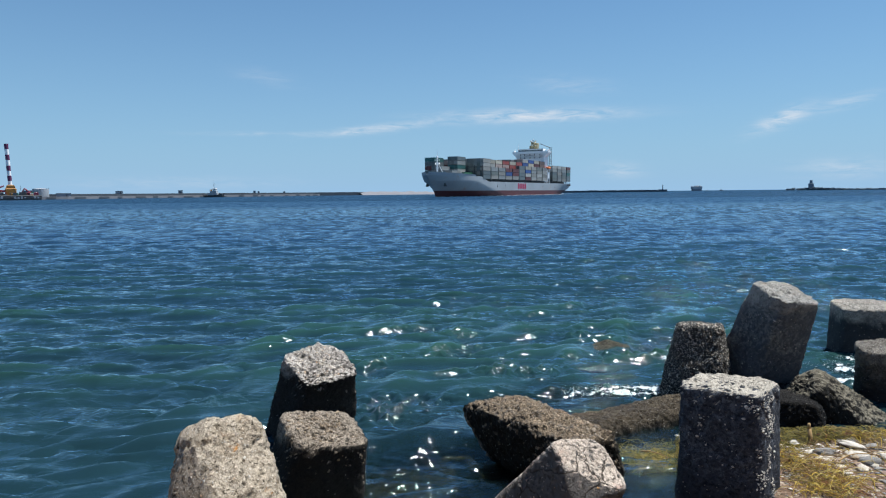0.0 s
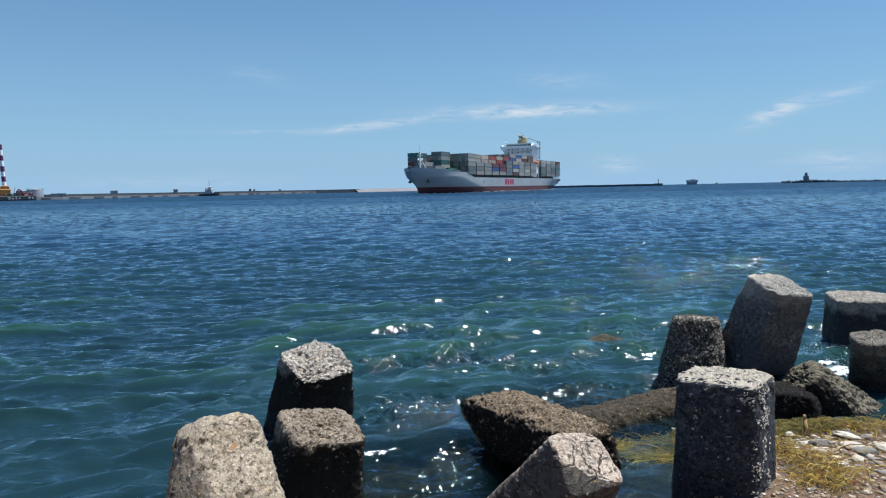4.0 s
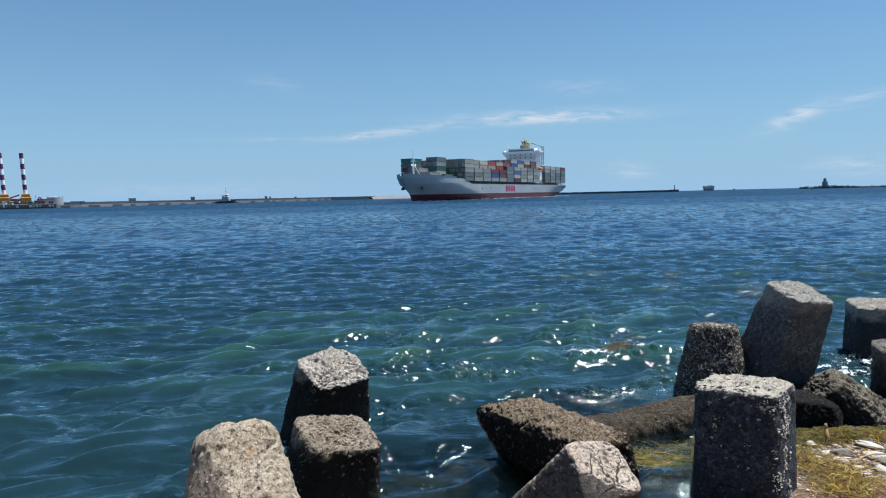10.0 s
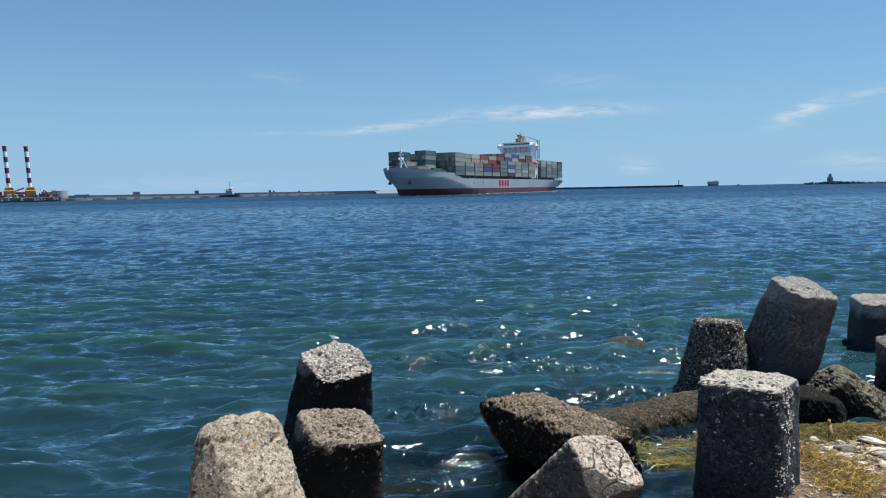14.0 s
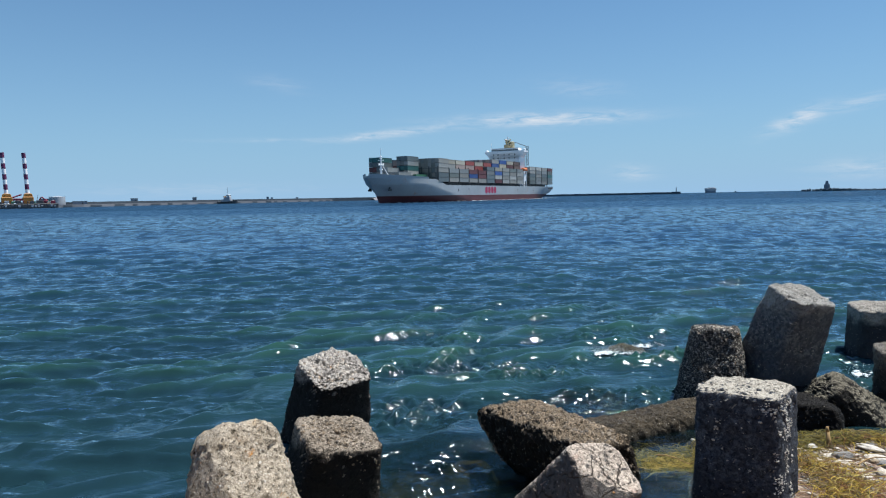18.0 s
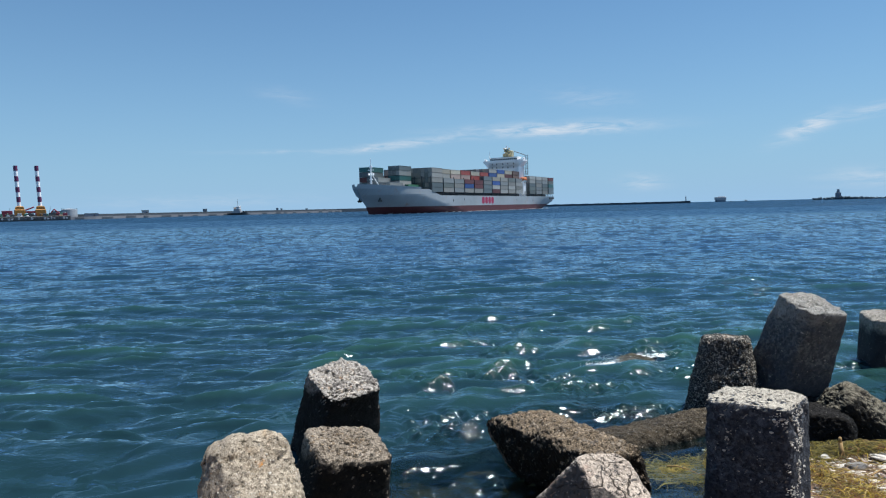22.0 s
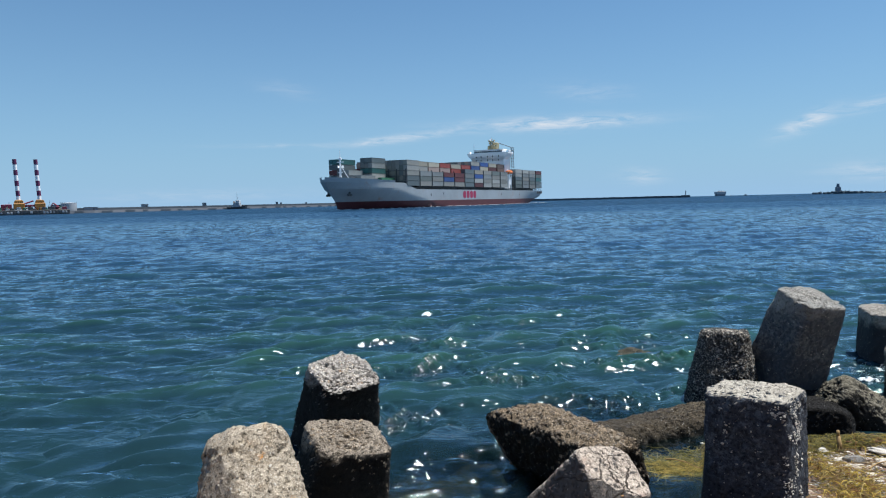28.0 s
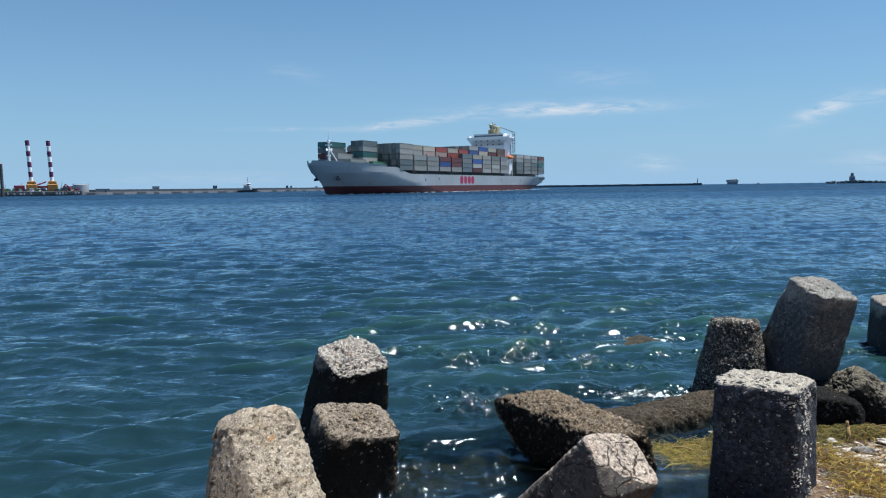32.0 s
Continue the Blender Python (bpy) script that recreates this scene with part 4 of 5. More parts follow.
def far_shore():
    line = [(-760, 520), (-560, 600), (-430, 700), (-395, 745), (-368, 826), (-314, 955), (-194, 1186), (-20, 1345), (200, 1440), (343, 1462), (497, 1416)]
    line = [(x, y + 4) for x, y in line]
    quay = along(line[:7], 10, -1.5, 2.3, "quay", M_QUAY, "long pale concrete quay across the water")
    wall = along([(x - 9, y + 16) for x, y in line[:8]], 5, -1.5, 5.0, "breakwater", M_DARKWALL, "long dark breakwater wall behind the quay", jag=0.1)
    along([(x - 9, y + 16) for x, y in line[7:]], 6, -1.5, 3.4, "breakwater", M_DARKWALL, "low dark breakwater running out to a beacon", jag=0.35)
    # dark slabs on the quay front, in place of fenders and shaded gaps
    rng = random.Random(3)
    for k in range(1, 7):
        (ax, ay), (bx, by) = line[k - 1], line[k]
        n = int(math.hypot(bx - ax, by - ay) / 26)
        for j in range(n):
            u = (j + rng.uniform(0.2, 0.8)) / n
            x, y = ax + (bx - ax) * u, ay + (by - ay) * u
            d = math.hypot(bx - ax, by - ay)
            nx, ny = (by - ay) / d, -(bx - ax) / d
            m = pose(x + nx * 5.2, y + ny * 5.2, -0.4, 0, 0, math.degrees(math.atan2(by - ay, bx - ax)))
            part("fender", box(bmesh.new(), 0, 0, 0, rng.uniform(5, 16), 0.8, rng.uniform(1.4, 2.2)), M_DARKWALL, quay, "", m)
    # sandy spoil heap behind the wall
    verts, faces = [], []
    n, mrow = 60, 7
    for i in range(n + 1):
        u = i / n
        x, y = -128 + 150 * u, 1266 + 110 * u
        crest = 4.0 + 1.3 * min(1, u * 8, (1 - u) * 3) + 1.2 * noise.noise(Vector((u * 14, 0.3, 2.0)))
        for j in range(mrow):
            v = j / (mrow - 1) - 0.5
            verts.append((x - 30 * v * 0.55, y + 60 * v, (crest + 1.4) * max(0, 1 - (2 * abs(v)) ** 1.4) - 1.4))
    for i in range(n):
        for j in range(mrow - 1):
            a = i * mrow + j
            faces.append((a, a + mrow, a + mrow + 1, a + 1))
    tagged(new("sand_bank", as_mesh("sand_bank", verts, faces, M_SAND, True)), "long low heap of pale sandy spoil", "sand heap")
    # storage tank with a walkway ring and roof
    t = thing("storage_tank", pose(-418.5, 745, -1.0))
    tagged(t, "round white storage tank on the quay", "storage tank")
    part("shell", tube(bmesh.new(), (0, 0, 1.5), (0, 0, 11.6), 7.8, None, 40), M_TANK, t)
    part("roof", tube(bmesh.new(), (0, 0, 11.6), (0, 0, 12.6), 7.8, 1.0, 40), M_TANK, t)
    bm = bmesh.new()
    for k in range(20):
        a = k / 20 * 6.283
        tube(bm, (7.9 * math.cos(a), 7.9 * math.sin(a), 11.4), (7.9 * math.cos(a), 7.9 * math.sin(a), 12.7), 0.08, None, 5)
    part("guard_rail", bm, M_STEEL, t)
    # sheds and huts along the quay
    for x, y, z, w, d, h, mat, label in ((-398, 752, 2.2, 14, 8, 3.2, M_BLUEGREY, "low dark shed beside the tank"), (-433, 748, 2.2, 12, 10, 6.5, M_BLUEGREY, "dark blue-grey shed behind the tank"),
                                         (-382, 850, 4.6, 8, 5, 3.4, M_TANK, "small white hut on the breakwater"), (-385, 1066, 4.6, 5.5, 5, 5.0, M_QUAY, "small grey signal tower on the breakwater"),
                                         (-300, 1180, 4.6, 3.0, 4, 4.0, M_BLUEGREY, "small grey post house on the breakwater"), (-293, 1180, 4.6, 2.5, 3, 3.2, M_TANK, "small pale kiosk on the breakwater"),
                                         (-245, 1160, 4.6, 3.0, 3, 2.0, M_TANK, "low pale hut on the breakwater")):
        hut = thing("harbour_hut", pose(x, y, z, 0, 0, 28))
        tagged(hut, label, "hut")
        part("wall", box(bmesh.new(), 0, 0, -4.0, w, d, h + 4.0), mat, hut)
        part("roof", box(bmesh.new(), 0, 0, h, w + 0.6, d + 0.6, 0.4), M_STEEL, hut)
        part("door", box(bmesh.new(), w * 0.2, -d / 2 - 0.03, 0, 1.4, 0.1, 2.1), M_STEEL, hut)
    # beacon on the breakwater's end
    b = thing("beacon_tower", pose(489.7, 1424, 3.3))
    tagged(b, "slim dark beacon tower on the breakwater's end", "beacon")
    part("shaft", tube(bmesh.new(), (0, 0, 0), (0, 0, 8.4), 1.0, 0.7, 12), M_BLUEGREY, b)
    part("gallery", tube(bmesh.new(), (0, 0, 8.4), (0, 0, 8.9), 1.4, None, 12), M_STEEL, b)
    part("lantern", tube(bmesh.new(), (0, 0, 8.9), (0, 0, 10.6), 0.7, 0.3, 10), M_STEEL, b)
    part("base", box(bmesh.new(), 0, 0, -5.0, 16, 8, 5.7), M_DARKWALL, b)
    # islet of rubble with a stepped light tower
    rng = random.Random(9)
    bm = bmesh.new()
    for k in range(520):
        u = rng.random() ** 1.0
        x = 700 + 330 * u
        y = 1326 - 200 * u + rng.uniform(-5, 5)
        peak = 3.2 * math.exp(-((x - 740) / 32) ** 2) + 1.3
        r = rng.uniform(1.4, 2.6)
        bmesh.ops.create_cube(bm, size=r * 1.4, matrix=pose(x, y, rng.uniform(-0.6, peak - 0.8), rng.uniform(0, 90), rng.uniform(0, 90), rng.uniform(0, 90)))
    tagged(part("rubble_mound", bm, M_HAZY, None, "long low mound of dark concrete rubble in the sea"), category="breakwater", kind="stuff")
    lt = thing("light_tower", pose(738, 1307, 0))
    tagged(lt, "dark stepped light tower on a rubble islet", "lighthouse")
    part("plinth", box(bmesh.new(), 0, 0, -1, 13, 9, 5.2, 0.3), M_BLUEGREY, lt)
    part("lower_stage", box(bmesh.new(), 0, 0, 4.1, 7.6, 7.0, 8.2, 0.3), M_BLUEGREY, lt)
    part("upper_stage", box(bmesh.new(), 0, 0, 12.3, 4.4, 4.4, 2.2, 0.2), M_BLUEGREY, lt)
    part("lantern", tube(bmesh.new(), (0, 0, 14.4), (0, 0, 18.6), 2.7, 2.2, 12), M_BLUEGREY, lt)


def tugboat():
    t = thing("tugboat", pose(-296, 946, FAR_SEA, 0, 0, -8) @ Matrix.Diagonal((1.12, 1.2, 1.25, 1)))
    tagged(t, "harbour tug with pale wheelhouse moored at the quay", "tugboat")
    verts, faces = [], []
    xs = np.linspace(-12, 13, 15)
    for x in xs:
        u = (x + 12) / 25
        half = 3.9 * (1 - max(0, (u - 0.55) / 0.45) ** 2.2) ** 0.6 if u > 0.55 else 3.9
        top = 2.2 + 1.9 * max(0, (u - 0.45) / 0.55) ** 1.6
        verts += [(x, -half * 0.8, -0.5), (x, -half, top), (x, half, top), (x, half * 0.8, -0.5)]
    for i in range(len(xs) - 1):
        for j in range(4):
            a, b = i * 4 + j, i * 4 + (j + 1) % 4
            faces.append((a, b, b + 4, a + 4))
    faces.append((3, 2, 1, 0))
    part("hull", as_mesh("hull", verts, faces, M_STEEL), None, t, "black steel hull")
    bm = box(bmesh.new(), -1.0, 0, 2.2, 12.0, 5.6, 2.6, 0.2)
    box(bm, 0.0, 0, 4.8, 8.0, 5.0, 2.4, 0.2)
    part("deckhouse", bm, M_TANK, t, "pale grey deckhouse")
    wh = part("wheelhouse", box(bmesh.new(), 1.4, 0, 7.2, 4.2, 4.0, 2.6, 0.25), M_WHITE, t)
    part("window_band", box(bmesh.new(), 1.4, 0, 8.4, 4.3, 4.1, 0.8), M_GLASS, wh)
    for y in (-1.6, 1.6):
        part("funnel", tube(bmesh.new(), (-3.4, y, 4.8), (-3.8, y, 8.6), 0.7, 0.55, 12), M_MACH, t)
    bm = tube(bmesh.new(), (0.4, 0, 9.8), (0.4, 0, 18.0), 0.22, 0.1, 8)
    box(bm, 0.4, 0, 13.0, 0.3, 3.0, 0.25)
    box(bm, 0.4, 0, 15.4, 0.3, 1.8, 0.2)
    part("mast", bm, M_STEEL, t)
    for x in (-9, -5, -1, 3, 7):
        part("tyre_fender", tube(bmesh.new(), (x, -4.3, 1.4), (x, -3.9, 1.4), 0.7, None, 12), M_GLASS, t)
    part("winch", tube(bmesh.new(), (8.0, -1.2, 3.6), (8.0, 1.2, 3.6), 0.8, None, 12), M_STEEL, t)


def jackup():
    """Jack-up barge: striped tubular legs standing on yellow jacking houses."""
    j = thing("jackup_barge", pose(-414, 678.5, 0, 0, 0, 32))
    tagged(j, "jack-up barge with red and white striped legs and yellow jacking gear", "jack-up barge")
    part("hull", box(bmesh.new(), -8, 0, -1.6, 74, 24, 5.4, 0.4), M_STEEL, j, "dark steel pontoon")
    spots = ((-14.5, -1.0), (3.4, -1.0))
    for x, y in spots:
        leg = part("leg", tube(bmesh.new(), (x + 0.4, y, -3), (x - 1.6, y, 54.0), 1.75, None, 20), M_WHITE, j, "white tubular leg with red bands")
        for k, z in enumerate((18.0, 27.8, 38.4, 48.9)):
            part("band", tube(bmesh.new(), (x + 0.3 - 0.035 * z, y, z), (x + 0.3 - 0.035 * (z + 5.1), y, z + 5.1), 1.83, None, 20), M_BAND, leg, "dull red painted band")
        bm = box(bmesh.new(), x, y, 3.8, 9.5, 9.0, 7.0, 0.6)
        box(bm, x, y, 10.8, 6.5, 6.5, 3.2, 0.5)
        for dx in (-4.6, 4.6):
            for dy in (-4.0, 4.0):
                tube(bm, (x + dx, y + dy, 3.8), (x + dx * 0.7, y + dy * 0.7, 13.0), 0.5, None, 8)
        part("jacking_house", bm, M_MACH, j, "yellow-orange jacking house")
    bm = box(bmesh.new(), -5.6, -3, 7.0, 8.5, 4, 2.2, 0.2)
    tube(bm, (-10, -4, 10), (-2, -4, 13), 0.7, None, 8)
    part("walkway", bm, M_CRANE, j, "red machinery bridge")
    part("deck_cabin", box(bmesh.new(), -25, -4, 3.8, 9, 7, 6, 0.3), M_CRANE, j, "dull red deck cabin")
    rng = random.Random(2)
    gear = [M_STEEL, M_STEEL, M_CRANE, M_TANK, M_WHITE, M_MACH, M_BOX["green"], M_DARKWALL]
    for k in range(60):
        part("deck_gear", box(bmesh.new(), rng.uniform(-42, 28), rng.uniform(-11, -6), 3.75, rng.uniform(0.8, 4.5), rng.uniform(1, 2), rng.uniform(0.5, 3.4), 0.12), rng.choice(gear), j)
    for k in range(9):                                   # posts and small derricks
        x = rng.uniform(-40, 26)
        part("post", tube(bmesh.new(), (x, -7, 3.7), (x + rng.uniform(-2, 2), -7, rng.uniform(7, 13)), 0.22, 0.14, 6), M_STEEL, j)
    for k in range(26):
        part("fender", box(bmesh.new(), -43 + 2.75 * k, -12.3, rng.uniform(0.2, 0.8), rng.uniform(1.2, 2.4), 0.7, rng.uniform(1.2, 2.8), 0.1), rng.choice([M_DARKWALL, M_TANK, M_STEEL]), j)
    e = thing("crawler_crane", pose(-396, 686, 3.0, 0, 0, 20))
    tagged(e, "red crawler crane on the quay's end", "crane")
    part("carriage", box(bmesh.new(), 0, 0, -1, 6, 4, 2, 0.3), M_STEEL, e)
    part("cab", box(bmesh.new(), 0, 0, 1, 5, 3.4, 2.8, 0.4), M_CRANE, e)
    bm = tube(bmesh.new(), (1, 0, 3), (-4.5, 0, 7.5), 0.6, None, 8)
    tube(bm, (-4.5, 0, 7.5), (-8.0, 0, 2.0), 0.5, None, 8)
    part("boom", bm, M_CRANE, e)
    # third leg of a second barge beyond
    p = thing("mooring_pile", pose(-393.6, 578.6, 0))
    tagged(p, "tall dark steel pile standing in the harbour", "pile")
    part("shaft", tube(bmesh.new(), (0, 0, -3), (0, 0, 27.0), 1.3, None, 16), M_STEEL, p)
    part("cap", tube(bmesh.new(), (0, 0, 27.0), (0, 0, 27.6), 1.5, 1.1, 16), M_CRANE, p)


def offing():
    f = thing("vehicle_carrier", pose(917, 2327, 0, 0, 0, 14))
    tagged(f, "boxy pale cargo vessel on the horizon", "ship")
    part("hull", box(bmesh.new(), 0, 0, -1, 34, 12, 7.0, 1.0), M_BLUEGREY, f)
    part("deckhouse", box(bmesh.new(), 0, 0, 6, 38, 12, 9.0, 0.5), M_TANK, f, "pale slab-sided upper works")
    part("bridge", box(bmesh.new(), 4, 0, 15, 20, 10, 2.2, 0.3), M_TANK, f)
    for x, y, sz, label in ((871, 2020, 1.0, "small dark fishing boat on the horizon"), (836, 2040, 0.6, "tiny dark skiff on the horizon")):
        b = thing("fishing_boat", pose(x, y, FAR_SEA, 0, 0, 10))
        tagged(b, label, "boat")
        part("hull", box(bmesh.new(), 0, 0, -0.5, 9 * sz, 3 * sz, 2.2 * sz + 0.5, 0.3), M_STEEL, b)
        part("cabin", box(bmesh.new(), -0.6, 0, 2.2 * sz, 3.6 * sz, 2.2 * sz, 2.0 * sz, 0.2), M_STEEL, b)


far_shore()
tugboat()
jackup()
offing()


# ---- the shore ----
def ground_material():
    m, tr, b = material("shore_gravel", (0.2, 0.16, 0.11), 0.85)
    at = node(tr, "ShaderNodeTexCoord").outputs["Object"]
    vor = node(tr, "ShaderNodeTexVoronoi", {"Vector": at, "Scale": 34.0})
    pick = node(tr, "ShaderNodeSeparateColor", {0: vor.outputs["Color"]}).outputs[1]
    col = ramp(tr, pick, [(0.0, (0.03, 0.02, 0.014)), (0.45, (0.15, 0.085, 0.052)), (0.8, (0.29, 0.18, 0.125)), (1.0, (0.55, 0.48, 0.38))])
    big = noise_of(tr, at, 2.2, 5, 0.6)
    col = mixed(tr, node(tr, "ShaderNodeMapRange", {0: big, 1: 0.42, 2: 0.62}).outputs[0], col, (0.14, 0.09, 0.05))
    z = node(tr, "ShaderNodeSeparateXYZ", {0: node(tr, "ShaderNodeNewGeometry").outputs["Position"]}).outputs[2]
    wet = node(tr, "ShaderNodeMapRange", {0: z, 1: 0.13, 2: 0.05}).outputs[0]
    col = mixed(tr, calc(tr, "MULTIPLY", wet, 0.8), col, (0.04, 0.034, 0.024))
    tr.links.new(col, b.inputs["Base Color"])
    h = calc(tr, "ADD", calc(tr, "MULTIPLY", vor.outputs["Distance"], -0.8), noise_of(tr, at, 60.0, 4))
    tr.links.new(node(tr, "ShaderNodeBump", {"Strength": 1.0, "Distance": 0.02, "Height": h}).outputs[0], b.inputs["Normal"])
    return m


def shore_height(x, y):
    """Gravel bank by the blocks, falling under the water, rising behind to an unseen slope added to block sky light."""
    edge = 3.05 + 1.54 * min(1.0, max(0.0, (x - 1.28) / 0.48)) - 0.02 * max(0.0, x - 1.7)
    d = y - edge
    z = 0.10 - 0.42 * d if d > 0 else 0.10 + 0.07 * min(1.5, -d)
    z += 0.035 * noise.fractal(Vector((x * 1.7, y * 1.7, 0.4)), 1.0, 2.0, 4)
    if y < -1.2:
        z += 3.6 * min(1.0, (-1.2 - y) / 4.0)
    return max(z, -2.4)


def shore():
    xs = np.concatenate([np.linspace(-60, -4.5, 24), np.linspace(-4, 5, 130), np.linspace(5.5, 60, 24)])
    ys = np.concatenate([np.linspace(-40, 0, 24), np.linspace(0.3, 2.4, 10), np.linspace(2.5, 6.6, 80), np.linspace(7, 14, 8)])
    verts = [(x, y, shore_height(x, y)) for y in ys for x in xs]
    n = len(xs)
    faces = [(j * n + i, j * n + i + 1, (j + 1) * n + i + 1, (j + 1) * n + i) for j in range(len(ys) - 1) for i in range(n - 1)]
    tagged(new("ground", as_mesh("ground", verts, faces, ground_material(), True)), "brown gravel shore sloping under the water", "shore", kind="structure")


def stone_mesh(seed, flat=0.6, long=1.3, mat=None, sub=2, rough=0.25):
    bm = bmesh.new()
    bmesh.ops.create_icosphere(bm, subdivisions=sub, radius=1.0)
    off = Vector((seed * 3.7, seed * 1.9, seed * 5.1))
    for v in bm.verts:
        v.co *= 1.0 + rough * noise.noise(v.co * 1.3 + off) + rough * 0.4 * noise.noise(v.co * 3.0 + off)
        v.co = Vector((v.co.x * long, v.co.y, v.co.z * flat))
    me = bpy.data.meshes.new("pebble")
    bm.to_mesh(me)
    bm.free()
    me.shade_smooth()
    me.materials.append(mat)
    return me


def pebble_material(name, a, b_, rough=0.6):
    m, tr, b = material(name, a, rough)
    at = node(tr, "ShaderNodeTexCoord").outputs["Object"]
    rnd = node(tr, "ShaderNodeObjectInfo").outputs["Random"]
    col = mixed(tr, rnd, a, b_)
    col = mixed(tr, calc(tr, "MULTIPLY", noise_of(tr, at, 3.0, 5), 0.6), col, tuple(c * 0.55 for c in a))
    tr.links.new(col, b.inputs["Base Color"])
    tr.links.new(node(tr, "ShaderNodeBump", {"Strength": 0.4, "Distance": 0.2, "Height": noise_of(tr, at, 8.0, 4)}).outputs[0], b.inputs["Normal"])
    return m


def beach_litter():
    rng = random.Random(21)
    pale = pebble_material("pale_pebble", (0.72, 0.66, 0.57), (0.52, 0.45, 0.35))
    grey = pebble_material("grey_pebble", (0.30, 0.29, 0.27), (0.18, 0.17, 0.16))
    tan = pebble_material("tan_pebble", (0.42, 0.33, 0.22), (0.28, 0.2, 0.13))
    pink = pebble_material("pink_pebble", (0.46, 0.33, 0.27), (0.30, 0.20, 0.16))
    meshes = [(stone_mesh(k, 0.28 if k == 3 else rng.uniform(0.45, 0.75), rng.uniform(1.1, 1.6), mat, 3, 0.36 if k == 3 else 0.3), label) for k, (mat, label) in enumerate(
        [(pale, "smooth whitish pebble on the gravel"), (grey, "smooth grey pebble on the gravel"), (tan, "tan pebble on the gravel"), (pale, "pale worn shell fragment on the gravel"), (grey, "dark flat pebble on the gravel"), (pink, "pinkish brown pebble on the gravel")])]
    placed = [(2.74, 4.28, 0.06, 3), (2.64, 4.12, 0.038, 0), (2.42, 4.22, 0.032, 3), (2.50, 4.02, 0.03, 0), (2.66, 3.96, 0.045, 1), (2.80, 4.0, 0.042, 0), (2.48, 4.12, 0.022, 3), (2.36, 4.30, 0.03, 3), (2.46, 4.32, 0.022, 0), (2.56, 4.24, 0.026, 3), (2.34, 4.14, 0.02, 0), (2.62, 4.30, 0.02, 3), (2.55, 3.88, 0.03, 0), (2.72, 3.84, 0.034, 3), (2.44, 3.92, 0.02, 3), (2.86, 4.14, 0.03, 3), (2.40, 3.80, 0.028, 0), (2.50, 4.18, 0.045, 1), (2.78, 4.35, 0.035, 1), (2.42, 4.05, 0.035, 0), (2.67, 4.10, 0.045, 0), (2.86, 4.28, 0.03, 4), (2.30, 4.35, 0.03, 3)]
    for k in range(330):
        placed.append((rng.uniform(2.2, 3.6), rng.uniform(3.4, 4.36), rng.choice([0.008, 0.010, 0.012, 0.016, 0.022]) * rng.uniform(0.8, 1.3), rng.choice([0, 1, 2, 2, 3, 4, 5, 5, 5])))
    for x, y, r, k in placed:
        me, label = meshes[k]
        ob = new("pebble", me)
        ob.matrix_basis = pose(x, y, shore_height(x, y) + r * 0.22, rng.uniform(-12, 12), rng.uniform(-12, 12), rng.uniform(0, 360)) @ Matrix.Diagonal((r, r, r, 1))
        tagged(ob, label, "pebble", "pebbles on the shore")
    # fine gravel
    base = bmesh.new()
    bmesh.ops.create_icosphere(base, subdivisions=1, radius=1.0)
    bv = np.array([v.co[:] for v in base.verts])
    bf = [[v.index for v in f.verts] for f in base.faces]
    base.free()
    for mat, count, label in ((pale, 500, "scattered pale shell grit"), (grey, 700, "fine grey gravel"), (tan, 700, "fine brown gravel")):
        verts, faces = [], []
        for k in range(count):
            x, y = rng.uniform(1.2, 3.9), rng.uniform(3.3, 5.0)
            r = rng.uniform(0.005, 0.014)
            z = shore_height(x, y) + r * 0.3
            if z < 0.02:
                continue
            s = np.array([r * rng.uniform(0.8, 1.6), r, r * 0.6])
            a = rng.uniform(0, 6.28)
            p = bv * s
            p = np.stack([p[:, 0] * math.cos(a) - p[:, 1] * math.sin(a) + x, p[:, 0] * math.sin(a) + p[:, 1] * math.cos(a) + y, p[:, 2] + z], 1)
            o = len(verts)
            verts += p.tolist()
            faces += [[i + o for i in f] for f in bf]
        tagged(new("gravel", as_mesh("gravel", verts, faces, mat, True)), label, "gravel", kind="stuff")


def strands(name, label, count, area, length, colours, seed, lift=0.03, width=0.004, category="seaweed", afloat=-0.03):
    """Loose strands lying tangled on the shore, each a thin bent three-sided stem."""
    rng = random.Random(seed)
    m, tr, b = material(name, colours[0], 0.6)
    rnd = node(tr, "ShaderNodeNewGeometry").outputs["Random Per Island"]
    col = ramp(tr, rnd, [(k / max(1, len(colours) - 1), c) for k, c in enumerate(colours)])
    tr.links.new(col, b.inputs["Base Color"])
    verts, faces = [], []
    for k in range(count):
        cx, cy, sx, sy = rng.choice(area)
        x, y = rng.gauss(cx, sx), rng.gauss(cy, sy)
        a = rng.uniform(0, 6.28)
        n = 7
        step = rng.uniform(*length) / n
        bend = rng.uniform(-0.22, 0.22)
        h = rng.uniform(0.2, 1.0) * lift
        o = len(verts)
        w = width * rng.uniform(0.6, 1.3)
        for j in range(n + 1):
            z = max(shore_height(x, y), afloat) + 0.008 + h * math.sin(math.pi * j / n) + 0.004 * rng.random()
            t = w * (1 - 0.6 * j / n)
            nx, ny = -math.sin(a), math.cos(a)
            verts += [(x + nx * t, y + ny * t, z), (x - nx * t, y - ny * t, z), (x, y, z + t * 1.3)]
            x, y = x + step * math.cos(a), y + step * math.sin(a)
            a += bend + rng.uniform(-0.22, 0.22)
        for j in range(n):
            p = o + j * 3
            for q in range(3):
                faces.append((p + q, p + (q + 1) % 3, p + 3 + (q + 1) % 3, p + 3 + q))
